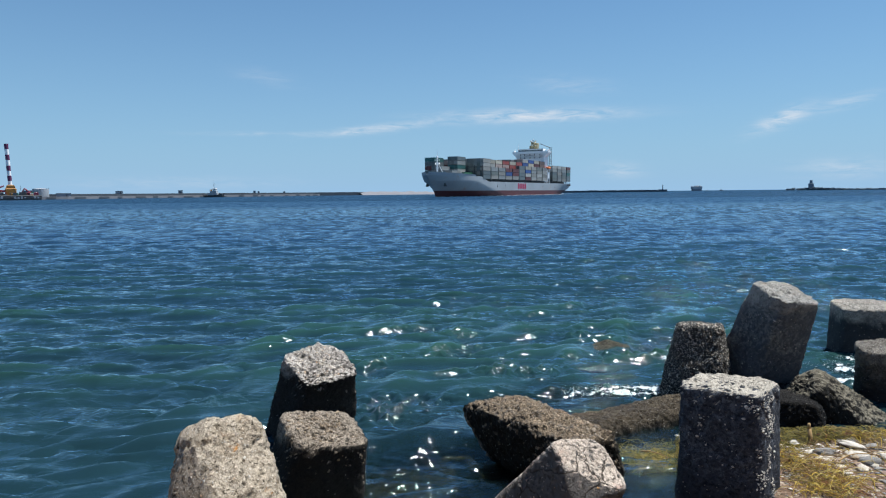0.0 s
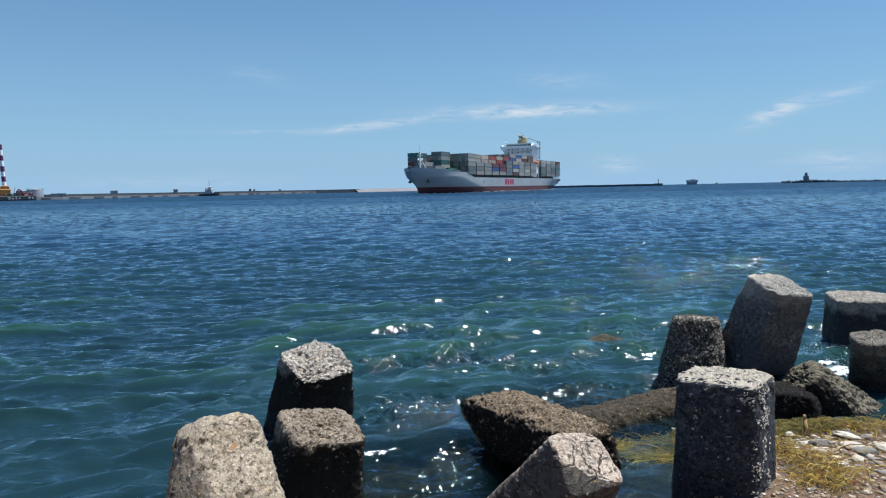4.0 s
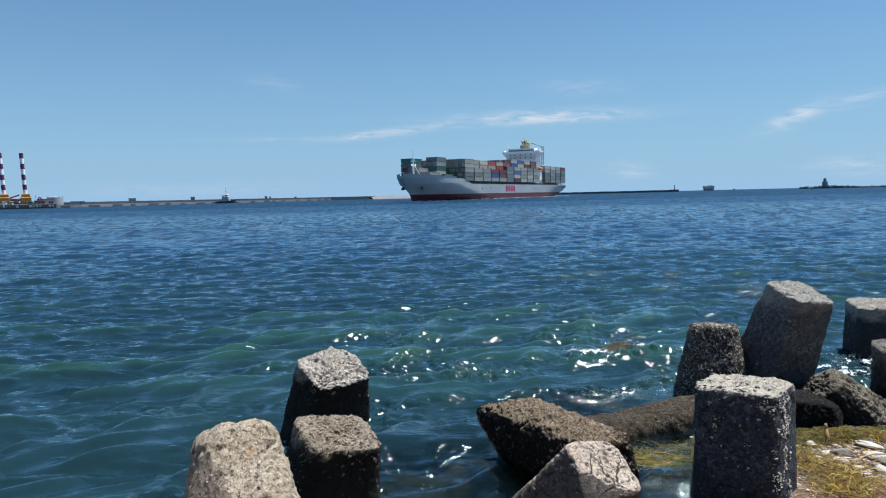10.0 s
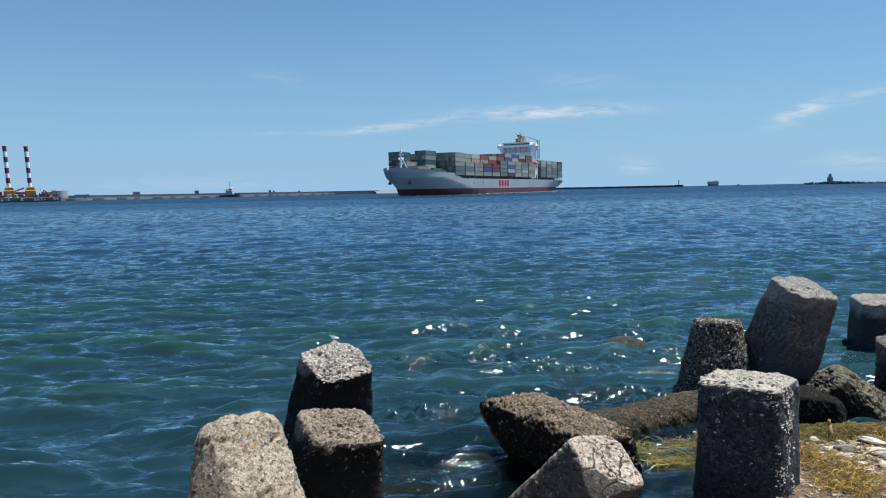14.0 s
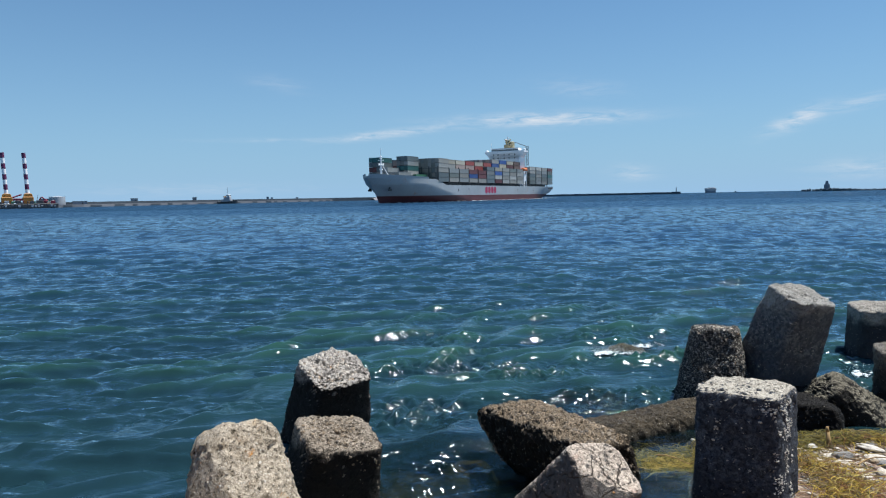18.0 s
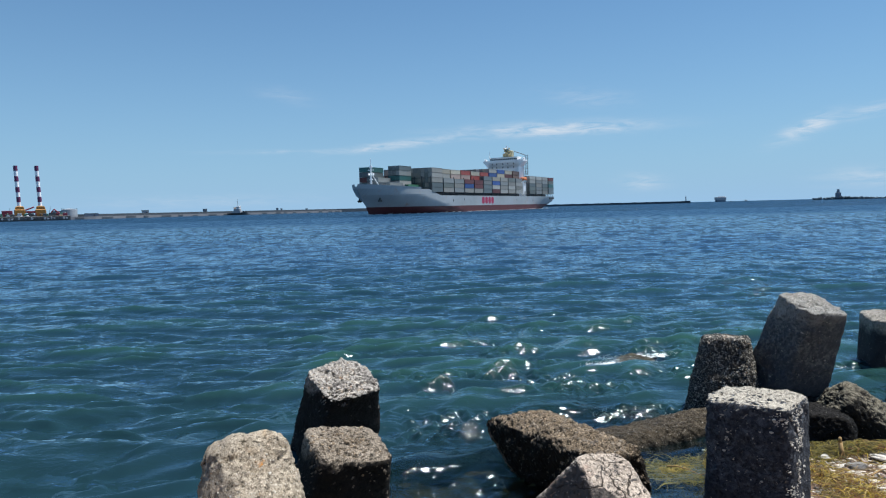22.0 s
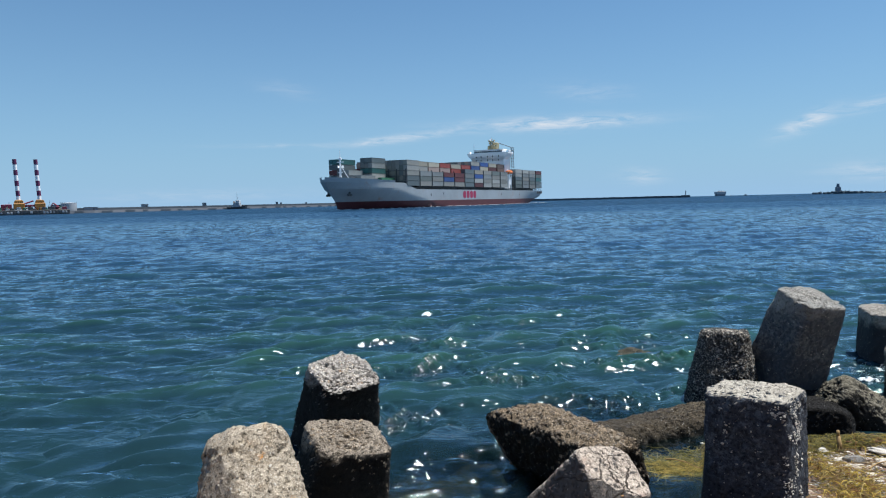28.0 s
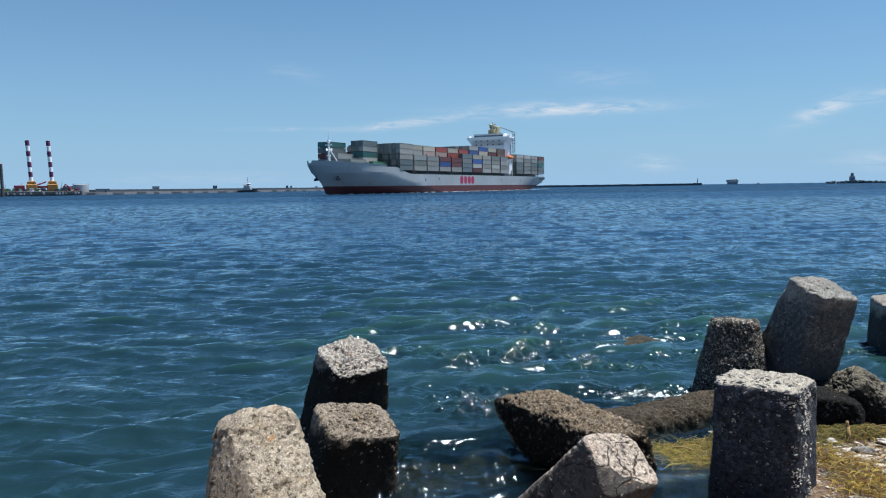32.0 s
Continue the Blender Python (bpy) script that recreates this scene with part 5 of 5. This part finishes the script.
    return tagged(new(name, as_mesh(name, verts, faces, m)), label, category, kind="stuff")


def shore_things():
    gold = [(0.30, 0.22, 0.02), (0.62, 0.43, 0.05), (0.06, 0.055, 0.012), (0.60, 0.46, 0.15), (0.05, 0.03, 0.01), (0.30, 0.19, 0.03), (0.20, 0.07, 0.035), (0.12, 0.12, 0.02)]
    strands("seaweed", "golden seaweed heaped beside the upright block", 620, [(2.18, 4.02, 0.05, 0.10), (2.24, 3.86, 0.09, 0.08), (2.26, 3.66, 0.10, 0.08), (2.12, 3.52, 0.08, 0.08)], (0.06, 0.19), gold, 4, 0.05, 0.0024)
    strands("seaweed", "yellow-green seaweed tuft at the foot of the rocks", 220, [(2.90, 4.42, 0.09, 0.04), (3.2, 4.45, 0.14, 0.05), (2.72, 4.46, 0.05, 0.03)], (0.06, 0.17), gold, 24, 0.05, 0.0024)
    strands("seaweed", "dark olive seaweed mat along the water's edge", 620, [(2.5, 4.50, 0.16, 0.06), (2.75, 4.52, 0.2, 0.05), (2.3, 4.42, 0.08, 0.06)], (0.08, 0.24),
            [(0.14, 0.12, 0.018), (0.07, 0.06, 0.012), (0.34, 0.26, 0.035), (0.04, 0.033, 0.012), (0.22, 0.19, 0.03)], 25, 0.045, 0.003)
    strands("seaweed", "yellow-green seaweed strands strewn over the gravel", 120, [(2.55, 4.0, 0.3, 0.22), (2.4, 4.25, 0.2, 0.1)], (0.06, 0.22), gold, 26, 0.03, 0.0022)
    strands("floating_weed", "olive weed strands floating in the pool between the blocks", 900, [(1.36, 4.44, 0.06, 0.08), (1.50, 4.36, 0.07, 0.07), (1.60, 4.48, 0.07, 0.09)],
            (0.06, 0.20), [(0.28, 0.21, 0.04), (0.42, 0.31, 0.07), (0.15, 0.14, 0.03), (0.08, 0.06, 0.02)], 14, 0.02, 0.0022, afloat=0.004)
    strands("driftweed", "brown dried weed and straw among the pebbles", 150, [(2.5, 4.3, 0.45, 0.3), (2.2, 4.0, 0.3, 0.3)],
            (0.06, 0.25), [(0.16, 0.09, 0.03), (0.25, 0.16, 0.07), (0.09, 0.05, 0.02), (0.35, 0.26, 0.14)], 6, 0.03, 0.003, "weed")
    # broken shells, thin and cupped
    rng = random.Random(31)
    shell = pebble_material("shell_white", (0.80, 0.76, 0.68), (0.66, 0.60, 0.50), 0.5)
    for x, y, r, tilt, label in ((2.37, 4.31, 0.040, 62, "pale broken clam shell standing among the weed"), (2.45, 4.21, 0.022, 20, "whitish shell fragment on the gravel"), (2.40, 4.26, 0.018, 14, "whitish shell fragment on the gravel"),
                                 (2.28, 3.89, 0.018, 25, "small white shell fragment among the weed"), (2.41, 3.74, 0.020, 18, "small white shell fragment among the weed"), (2.53, 3.99, 0.024, 15, "pale shell fragment on the gravel"),
                                 (2.58, 4.16, 0.020, 24, "whitish shell fragment on the gravel"), (2.31, 4.08, 0.016, 30, "small white shell fragment among the weed")):
        verts, faces, n, m = [], [], 18, 5
        for lift in (0.0, -0.06):                                  # outer and inner skin
            for k in range(m + 1):
                for q in range(n + 1):
                    a = math.radians(-75 + 150 * q / n)
                    rr = (k / m) * (1 + 0.10 * math.sin(5 * a + x * 40) * (k / m))
                    verts.append((r * rr * math.sin(a), r * rr * math.cos(a) * 0.9, r * (0.34 * (1 - rr * rr) + lift + 0.012 * math.cos(14 * a) * rr)))
        w = n + 1
        for side in range(2):
            o = side * w * (m + 1)
            for k in range(m):
                for q in range(n):
                    f = (o + k * w + q, o + k * w + q + 1, o + (k + 1) * w + q + 1, o + (k + 1) * w + q)
                    faces.append(f if side else f[::-1])
        o = w * (m + 1)
        faces += [(m * w + q, m * w + q + 1, o + m * w + q + 1, o + m * w + q) for q in range(n)]
        ob = new("shell", as_mesh("shell", verts, faces, shell, True))
        ob.matrix_basis = pose(x, y, shore_height(x, y) + 0.012 + 0.3 * r * math.sin(math.radians(tilt)), tilt, rng.uniform(-10, 10), rng.uniform(-40, 40))
        tagged(ob, label, "shell", "shells on the shore")
    # washed-up bits
    wood = paint("driftwood", (0.34, 0.22, 0.09), 0.8, 0.4, 12.0)
    x, y = 2.53, 4.38
    bm = tube(bmesh.new(), (x, y, shore_height(x, y) - 0.03), (x - 0.01, y + 0.02, shore_height(x, y) + 0.10), 0.016, 0.013, 12)
    tube(bm, (x - 0.01, y + 0.02, shore_height(x, y) + 0.10), (x - 0.011, y + 0.022, shore_height(x, y) + 0.135), 0.011, 0.009, 12)
    tagged(part("driftwood_stub", bm, wood, None, "short yellow-brown driftwood stub standing in the weed", smooth=True), category="driftwood")
    for pts, label in ((((2.15, 4.3), (2.05, 4.0)), "thin brown twig on the gravel"), (((2.9, 4.6), (2.6, 4.75)), "thin dark twig on the weed"), (((1.42, 4.5), (1.62, 4.25)), "thin reddish twig over the shallows"), (((2.45, 3.95), (2.75, 4.05)), "thin bent twig on the pebbles")):
        bm = bmesh.new()
        (ax, ay), (bx, by) = pts
        prev = None
        for k in range(5):
            u = k / 4
            p = (ax + (bx - ax) * u, ay + (by - ay) * u + 0.02 * math.sin(u * 5), max(shore_height(ax + (bx - ax) * u, ay + (by - ay) * u), 0.0) + 0.03 + 0.02 * math.sin(u * 3.1))
            if prev:
                tube(bm, prev, p, 0.006 - 0.0008 * k, None, 6)
            prev = p
        tagged(part("twig", bm, wood, None, label), category="twig")
    x, y = 2.13, 4.12
    cap = tube(bmesh.new(), (x, y, shore_height(x, y) + 0.004), (x + 0.004, y, shore_height(x, y) + 0.022), 0.018, 0.016, 14)
    tagged(part("bottle_cap", cap, paint("red_plastic", (0.5, 0.04, 0.03), 0.4, 0.1, 20.0), None, "small red plastic bottle cap on the gravel"), category="cap")


def barnacles(on, seed, count, region):
    """Clusters of pale barnacle cones on a block; region: (corner angle range, z range) in the block's own space."""
    rng = random.Random(seed)
    bm = bmesh.new()
    tree = on.data
    cand = [p for p in tree.polygons if region(p.center, p.normal) and noise.noise(p.center * 13.0) > 0.05]
    for k in range(count):
        p = rng.choice(cand)
        r = rng.uniform(0.002, 0.0045) + 0.005 * rng.random() ** 5
        q = p.normal.to_track_quat("Z", "Y").to_matrix().to_4x4()
        bmesh.ops.create_cone(bm, cap_ends=True, segments=6, radius1=r, radius2=r * 0.5, depth=r * 0.7, matrix=Matrix.Translation(p.center + Vector([rng.uniform(-0.006, 0.006) for _ in range(3)])) @ q @ Matrix.Diagonal((rng.uniform(0.7, 1.9), rng.uniform(0.6, 1.2), 1, 1)))
    ob = part("barnacle_crust", bm, M_SHELL, on, "clusters of whitish barnacles")
    tagged(ob, kind="stuff")


M_SHELL = pebble_material("barnacle_shell", (0.62, 0.60, 0.54), (0.45, 0.42, 0.36), 0.8)
shore()
beach_litter()
shore_things()
barnacles(BLOCK_M, 3, 800, lambda c, n: c.x > 0.12 and c.y < 0.0 and -0.62 < c.z < -0.03 and (c.x > 0.19 or c.z > -0.1))
barnacles(BLOCK_M, 4, 70, lambda c, n: c.y < -0.15 and -0.4 < c.z < -0.03)
barnacles(BLOCK_S, 5, 420, lambda c, n: c.y < 0 and -0.7 < c.z < -0.02)
barnacles(BLOCK_T, 6, 420, lambda c, n: c.x < 0 or c.y < 0)

def aggregate(on, seed, count, region, mat, label, least=0.003, most=0.011):
    """Stones of the concrete's own gravel, standing proud where the skin has worn away."""
    rng = random.Random(seed)
    base = bmesh.new()
    bmesh.ops.create_icosphere(base, subdivisions=1, radius=1.0)
    bv = np.array([v.co[:] for v in base.verts])
    bf = np.array([[v.index for v in f.verts] for f in base.faces])
    base.free()
    cand = [p for p in on.data.polygons if region(p.center, p.normal) and noise.noise(p.center * 9.0) > -0.25]
    verts, faces = [], []
    for k in range(count):
        p = rng.choice(cand)
        r = least + (most - least) * rng.random() ** 2.2
        jig = 1 + 0.3 * np.array([[rng.uniform(-1, 1)] for _ in range(len(bv))])
        q = np.array(p.normal.to_track_quat("Z", "Y").to_matrix())
        a = rng.uniform(0, 6.28)
        turn = np.array([[math.cos(a), -math.sin(a), 0], [math.sin(a), math.cos(a), 0], [0, 0, 1]])
        v = (bv * jig * (r * rng.uniform(1.0, 1.7), r, r * 0.55)) @ turn.T @ q.T + np.array(p.center)
        faces.append(bf + len(bv) * k)
        verts.append(v)
    ob = new("aggregate", as_mesh("aggregate", np.concatenate(verts).tolist(), np.concatenate(faces).tolist(), mat, False))
    ob.parent = on
    tagged(ob, label, kind="stuff")


def aggregate_material(name, tones):
    m, tr, b = material(name, tones[0], 0.85)
    rnd = node(tr, "ShaderNodeNewGeometry").outputs["Random Per Island"]
    tr.links.new(ramp(tr, rnd, [(k / (len(tones) - 1), c) for k, c in enumerate(tones)]), b.inputs["Base Color"])
    return m


M_BITS = aggregate_material("mixed_gravel_bits", [(0.10, 0.075, 0.05), (0.22, 0.16, 0.10), (0.13, 0.11, 0.09), (0.28, 0.21, 0.135), (0.06, 0.045, 0.03), (0.36, 0.29, 0.21)])
M_PALE_BITS = aggregate_material("pale_gravel_bits", [(0.45, 0.40, 0.33), (0.25, 0.20, 0.15), (0.66, 0.62, 0.54), (0.35, 0.28, 0.2), (0.72, 0.68, 0.60), (0.42, 0.22, 0.08)])
aggregate(BLOCK_F, 71, 1700, lambda c, n: n.y > 0.5 and c.z > -1.2, M_BITS, "brown gravel standing out of the worn concrete")
aggregate(BLOCK_B, 72, 700, lambda c, n: n.z > 0.3 or c.z > -0.09, M_BITS, "brown gravel standing out of the worn concrete")
aggregate(BLOCK_A, 73, 420, lambda c, n: n.z > 0.3 and c.z > -0.06, M_PALE_BITS, "pale gravel standing out of the worn concrete", 0.003, 0.009)
aggregate(BLOCK_C, 74, 800, lambda c, n: c.z > -0.7, M_PALE_BITS, "pale shell bits and gravel in the worn concrete", 0.002, 0.008)
aggregate(BLOCK_N, 75, 120, lambda c, n: c.z > -0.6, M_PALE_BITS, "pale gravel in the worn concrete", 0.002, 0.006)
aggregate(BLOCK_S, 76, 900, lambda c, n: c.y < 0.1, M_PALE_BITS, "grey and whitish shell grit", 0.003, 0.008)

# ledge and rocks awash
# added black leg that stands in for the shade behind the shore
block(pose(2.62, 4.80, 0.04, 78, 0, -24), "dark low concrete leg added where shade lies between the standing ones", M_SHADEBLACK, 0.44, 0.12, 1.2, 15, corner=0.35)
block(pose(2.14, 5.28, 0.015, 86, 0, 112), "dark brown alga-covered leg lying awash", M_WET, 0.34, 0.03, 1.6, 14, corner=0.3)
for x, y, z, s, seed, label in ((1.99, 7.62, -0.10, (0.30, 0.23, 0.20), 31, "brown rock awash in the waves"), (-0.30, 4.42, -0.23, (0.40, 0.20, 0.16), 32, "brown stone under shallow water"),
                                (0.10, 4.60, -0.25, (0.30, 0.20, 0.18), 33, "dull brown stone under shallow water"), (-0.08, 4.02, -0.44, (0.22, 0.18, 0.14), 34, "mossy stone under shallow water"),
                                (0.30, 4.2, -0.42, (0.2, 0.2, 0.15), 35, "dark stone under shallow water"), (-0.52, 4.30, -0.25, (0.24, 0.2, 0.18), 36, "brown stone under shallow water")):
    rock = new("rock", stone_mesh(seed, 1.0, 1.0, M_MOSSY if seed == 31 else M_STONE, 4, 0.35))
    rock.matrix_basis = pose(x, y, z, 0, 0, seed * 40) @ Matrix.Diagonal((*s, 1))
    tagged(rock, label, "rock", "rocks in the shallows")


# ---- foam ----
def foam_material():
    m, tr, b = material("lacy_foam", (0.86, 0.89, 0.89), 0.8)
    at = node(tr, "ShaderNodeTexCoord").outputs["Object"]
    tr.links.new(mixed(tr, noise_of(tr, at, 30.0, 4), (0.80, 0.84, 0.85), (0.45, 0.54, 0.57)), b.inputs["Base Color"])
    tr.links.new(node(tr, "ShaderNodeBump", {"Strength": 0.8, "Distance": 0.02, "Height": noise_of(tr, at, 45.0, 4)}).outputs[0], b.inputs["Normal"])
    return m


M_LACE = foam_material()


def flecks(name, spots, rng, sheet=(), webs=()):
    """Many tiny flattened drops; spots: (x, y, z, radius). A lacy sheet may join them."""
    octa = np.array([(1, 0, 0), (0, 1, 0), (-1, 0, 0), (0, -1, 0), (0, 0, 1), (0, 0, -1)], float)
    sides = np.array([(0, 1, 4), (1, 2, 4), (2, 3, 4), (3, 0, 4), (1, 0, 5), (2, 1, 5), (3, 2, 5), (0, 3, 5)])
    verts, faces = [], []
    for k, (x, y, z, r) in enumerate(spots):
        a = rng.uniform(0, 6.28)
        q = octa * (r * rng.uniform(1.2, 2.6), r * rng.uniform(0.8, 1.4), r * 0.55)
        verts.append(np.stack([q[:, 0] * math.cos(a) - q[:, 1] * math.sin(a) + x, q[:, 0] * math.sin(a) + q[:, 1] * math.cos(a) + y, q[:, 2] + z], 1))
        faces.append(sides + 6 * k)
    base = 6 * len(spots)
    verts = np.concatenate(verts).tolist() + list(sheet)
    faces = np.concatenate(faces).tolist() + [tuple(i + base for i in f) for f in webs]
    return new(name, as_mesh(name, verts, faces, M_LACE, True))


def foam(x, y, sx, sy, seed, cover, label):
    """A patch of broken foam: a torn lacy sheet with holes, crumbling into flecks at its rim."""
    rng = np.random.default_rng(seed + 50)
    off = Vector((seed * 2.3, seed * 4.1, 0.5))
    cell = 0.009
    nx, ny = int(2 * sx / cell), int(2 * sy / cell)

    def thick(u, v):
        p = Vector((u * sx, v * sy * 1.8, 0)) * 6.0 + off
        web = 1 - abs(noise.fractal(p, 0.9, 2.1, 4)) * 2.6
        return web * 0.85 + (1 - u * u - v * v) * 0.55 + 0.9 * noise.noise(p * 0.3) - (1.22 - cover)

    verts, faces, grid = [], [], {}
    for j in range(ny + 1):
        for i in range(nx + 1):
            u, v = 2 * i / nx - 1, 2 * j / ny - 1
            much = thick(u, v)
            if much > 0:
                grid[i, j] = len(verts)
                rise = 0.022 * noise.noise(Vector((u * sx * 14, v * sy * 22, seed))) + 0.016 * min(1.0, much)
                verts.append((u * sx + rng.normal(0, 0.002), v * sy + rng.normal(0, 0.002), rise + rng.normal(0, 0.0025)))
    for i, j in grid:
        if (i + 1, j) in grid and (i + 1, j + 1) in grid and (i, j + 1) in grid:
            faces.append((grid[i, j], grid[i + 1, j], grid[i + 1, j + 1], grid[i, j + 1]))
    spots = []
    for k in range(int(16000 * sx * sy) + 600):
        u, v = rng.uniform(-1.1, 1.1, 2)
        if thick(u, v) > -0.25 * rng.random():
            spots.append((u * sx, v * sy, rng.normal(0.012, 0.012), rng.uniform(0.0014, 0.0036)))
    ob = flecks("foam_patch", spots, rng, verts, faces)
    ob.location = (x, y, 0)
    return tagged(ob, label, "foam", kind="stuff")


# when the wash breaks: seconds and strength
AT_ROCK = {0.5: 0.7, 1.0: 1.0, 1.5: 0.5, 3.0: 0.6, 3.5: 1.0, 6.0: 1.0, 7.2: 0.7, 8.0: 0.8, 9.0: 0.4, 10.0: 0.4, 12.0: 0.6, 13.0: 0.6, 14.5: 0.5, 16.5: 1.0, 18.0: 0.6,
           22.0: 0.6, 23.0: 0.7, 24.0: 0.7, 25.2: 0.6, 28.5: 1.0, 29.5: 0.6, 30.3: 0.7, 32.0: 0.4}
AT_LEDGE = {0.0: 0.8, 2.0: 0.6, 2.5: 0.7, 6.5: 1.0, 7.0: 0.8, 8.0: 0.5, 8.6: 0.6, 10.0: 0.5, 11.0: 1.0, 12.0: 0.7, 13.0: 0.9, 15.4: 0.6, 21.0: 0.5, 24.0: 0.6, 25.0: 0.6, 31.5: 0.7}
AT_BACK = {6.5: 1.0, 7.0: 0.6, 8.5: 0.4, 11.0: 0.7, 13.0: 0.3, 29.0: 0.4, 31.0: 0.4}
AT_TIP = {4.6: 0.4, 5.5: 0.7, 6.0: 0.9, 6.5: 1.0, 7.0: 1.0, 7.5: 0.6, 17.0: 0.5, 20.0: 0.6, 22.0: 0.4, 29.0: 0.6, 30.5: 0.8}
AT_POOL = {1.0: 0.5, 1.5: 0.4, 3.0: 0.8, 3.5: 1.0, 14.5: 0.6, 26.6: 0.4}
AT_GAP = {0.0: 0.3, 3.5: 1.0, 6.0: 0.6, 6.6: 0.9, 8.5: 0.8, 10.5: 0.7, 12.0: 0.7, 14.5: 0.4, 16.5: 0.4, 20.0: 0.3, 24.0: 0.4, 28.5: 0.5, 31.0: 0.6}


def surge(table, t):
    return min(1.0, 1.5 * sum(s * math.exp(-((t - at) / 0.42) ** 2) for at, s in table.items()))


# place and size, seed, cover, height at rest, and when it breaks
FOAM = [((1.86, 7.42, 0.46, 0.15), 1, 0.2, -0.04, AT_ROCK), ((2.16, 7.75, 0.36, 0.14), 2, 0.2, -0.05, AT_ROCK), ((1.62, 5.80, 0.46, 0.13), 3, 0.75, -0.03, AT_LEDGE),
        ((0.78, 5.95, 0.52, 0.13), 17, 0.85, -0.3, AT_BACK), ((0.12, 5.25, 0.26, 0.20), 4, 0.35, -0.6, AT_TIP), ((3.78, 6.05, 0.34, 0.28), 6, 0.28, -0.01, AT_GAP),
        ((4.1, 6.75, 0.42, 0.34), 7, 0.2, -0.01, AT_GAP), ((3.3, 5.5, 0.2, 0.16), 9, 0.3, 0.0, AT_GAP), ((1.60, 4.86, 0.20, 0.05), 12, 0.4, -0.3, AT_POOL)]
FOAM_PATCHES = [foam(*place, seed, cover, "torn white foam washing around the blocks") for place, seed, cover, *_ in FOAM]


def splash(x, y, spread, seed, count, label):
    """Droplets and torn water thrown up in tufts where a wave meets a block."""
    rng = np.random.default_rng(seed)
    tufts = [(rng.normal(0, 0.5 * spread), rng.normal(0, 0.16 * spread), rng.uniform(0.02, 0.09), rng.uniform(0.02, 0.07)) for k in range(14)]
    spots = []
    for k in range(count * 3):
        tx, ty, th, tr_ = tufts[int(rng.integers(14))]
        u = rng.random() ** 2
        spots.append((tx + rng.normal(0, tr_) * (1.3 - 0.6 * u), ty + rng.normal(0, 0.4 * tr_), th * u, rng.uniform(0.0008, 0.0022) * (1.8 if rng.random() < 0.04 else 1.0)))
    ob = flecks("splash", spots, rng)
    ob.location = (x, y, 0)
    return tagged(ob, label, "splash", kind="stuff")


SPLASHES = [(splash(0.16, 5.05, 0.24, 1, 700, "white spray where a wave meets the lying block"), 0.16, 5.05, AT_TIP), (splash(0.75, 5.85, 0.32, 2, 600, "white spray behind the lying block"), 0.75, 5.85, AT_BACK),
            (splash(1.86, 7.5, 0.30, 3, 500, "white spray over the rock in the waves"), 1.86, 7.5, AT_ROCK), (splash(3.7, 6.1, 0.26, 4, 500, "white spray between the blocks"), 3.7, 6.1, AT_GAP)]


# ---- motion ----
def motions():
    # the ship steams slowly in, turning a little
    walk(SHIP, [(0, pose(62.99, 558.80, -0.8, 0, 0, 242.95)), (8, pose(45.95, 530.74, -0.8, 0, 0, 243.22)), (16, pose(28.04, 502.18, -0.8, 0, 0, 243.30)),
                (24, pose(10.07, 473.11, -0.8, 0, 0, 243.42)), (32, pose(-6.77, 443.54, -0.8, 0, 0, 243.55))])
    # two wave trains cross each other and rise and fall
    rows_a, rows_b = [], []
    for k in range(33):
        rows_a.append((k, pose(-3.5 + 0.22 * k, 5.0 - 0.31 * k, 0.020 * math.sin(k * 1.9))))
        rows_b.append((k, pose(4.0 - 0.26 * k, 4.0 - 0.27 * k, 0.022 * math.sin(k * 2.3 + 1.0))))
    walk(WAVES_A, rows_a)
    walk(WAVES_B, rows_b)
    walk(CHOPPY, [(k * 0.5, pose(0.25 * math.sin(0.9 * k), 0.20 * math.sin(0.7 * k + 1.0), 0.022 + 0.012 * math.sin(k * 1.05 + 0.4), 0, 0, 3 * math.sin(0.37 * k))) for k in range(65)])
    # foam is thrown up where a wave breaks and washed to and fro over the stones
    for ob, ((x, y, sx, sy), seed, cover, rest, table) in zip(FOAM_PATCHES, FOAM):
        rows = []
        for k in range(129):
            t = k * 0.25
            up = rest + (0.075 - rest) * surge(table, t) + 0.012 * math.sin(1.9 * t + seed)
            rows.append((t, pose(x + 0.08 * math.sin(1.1 * t + seed), y - 0.09 * surge(table, t + 0.3), up, 3 * math.sin(2 * t), 0, 12 * math.sin(0.3 * t + seed))))
        walk(ob, rows)
    for ob, x, y, table in SPLASHES:
        rows = []
        for k in range(129):
            t = k * 0.25
            rows.append((t, pose(x + 0.03 * math.sin(t), y, -0.45 + 0.55 * surge(table, t), 0, 0, 8 * math.sin(0.4 * t))))
        walk(ob, rows)


motions()
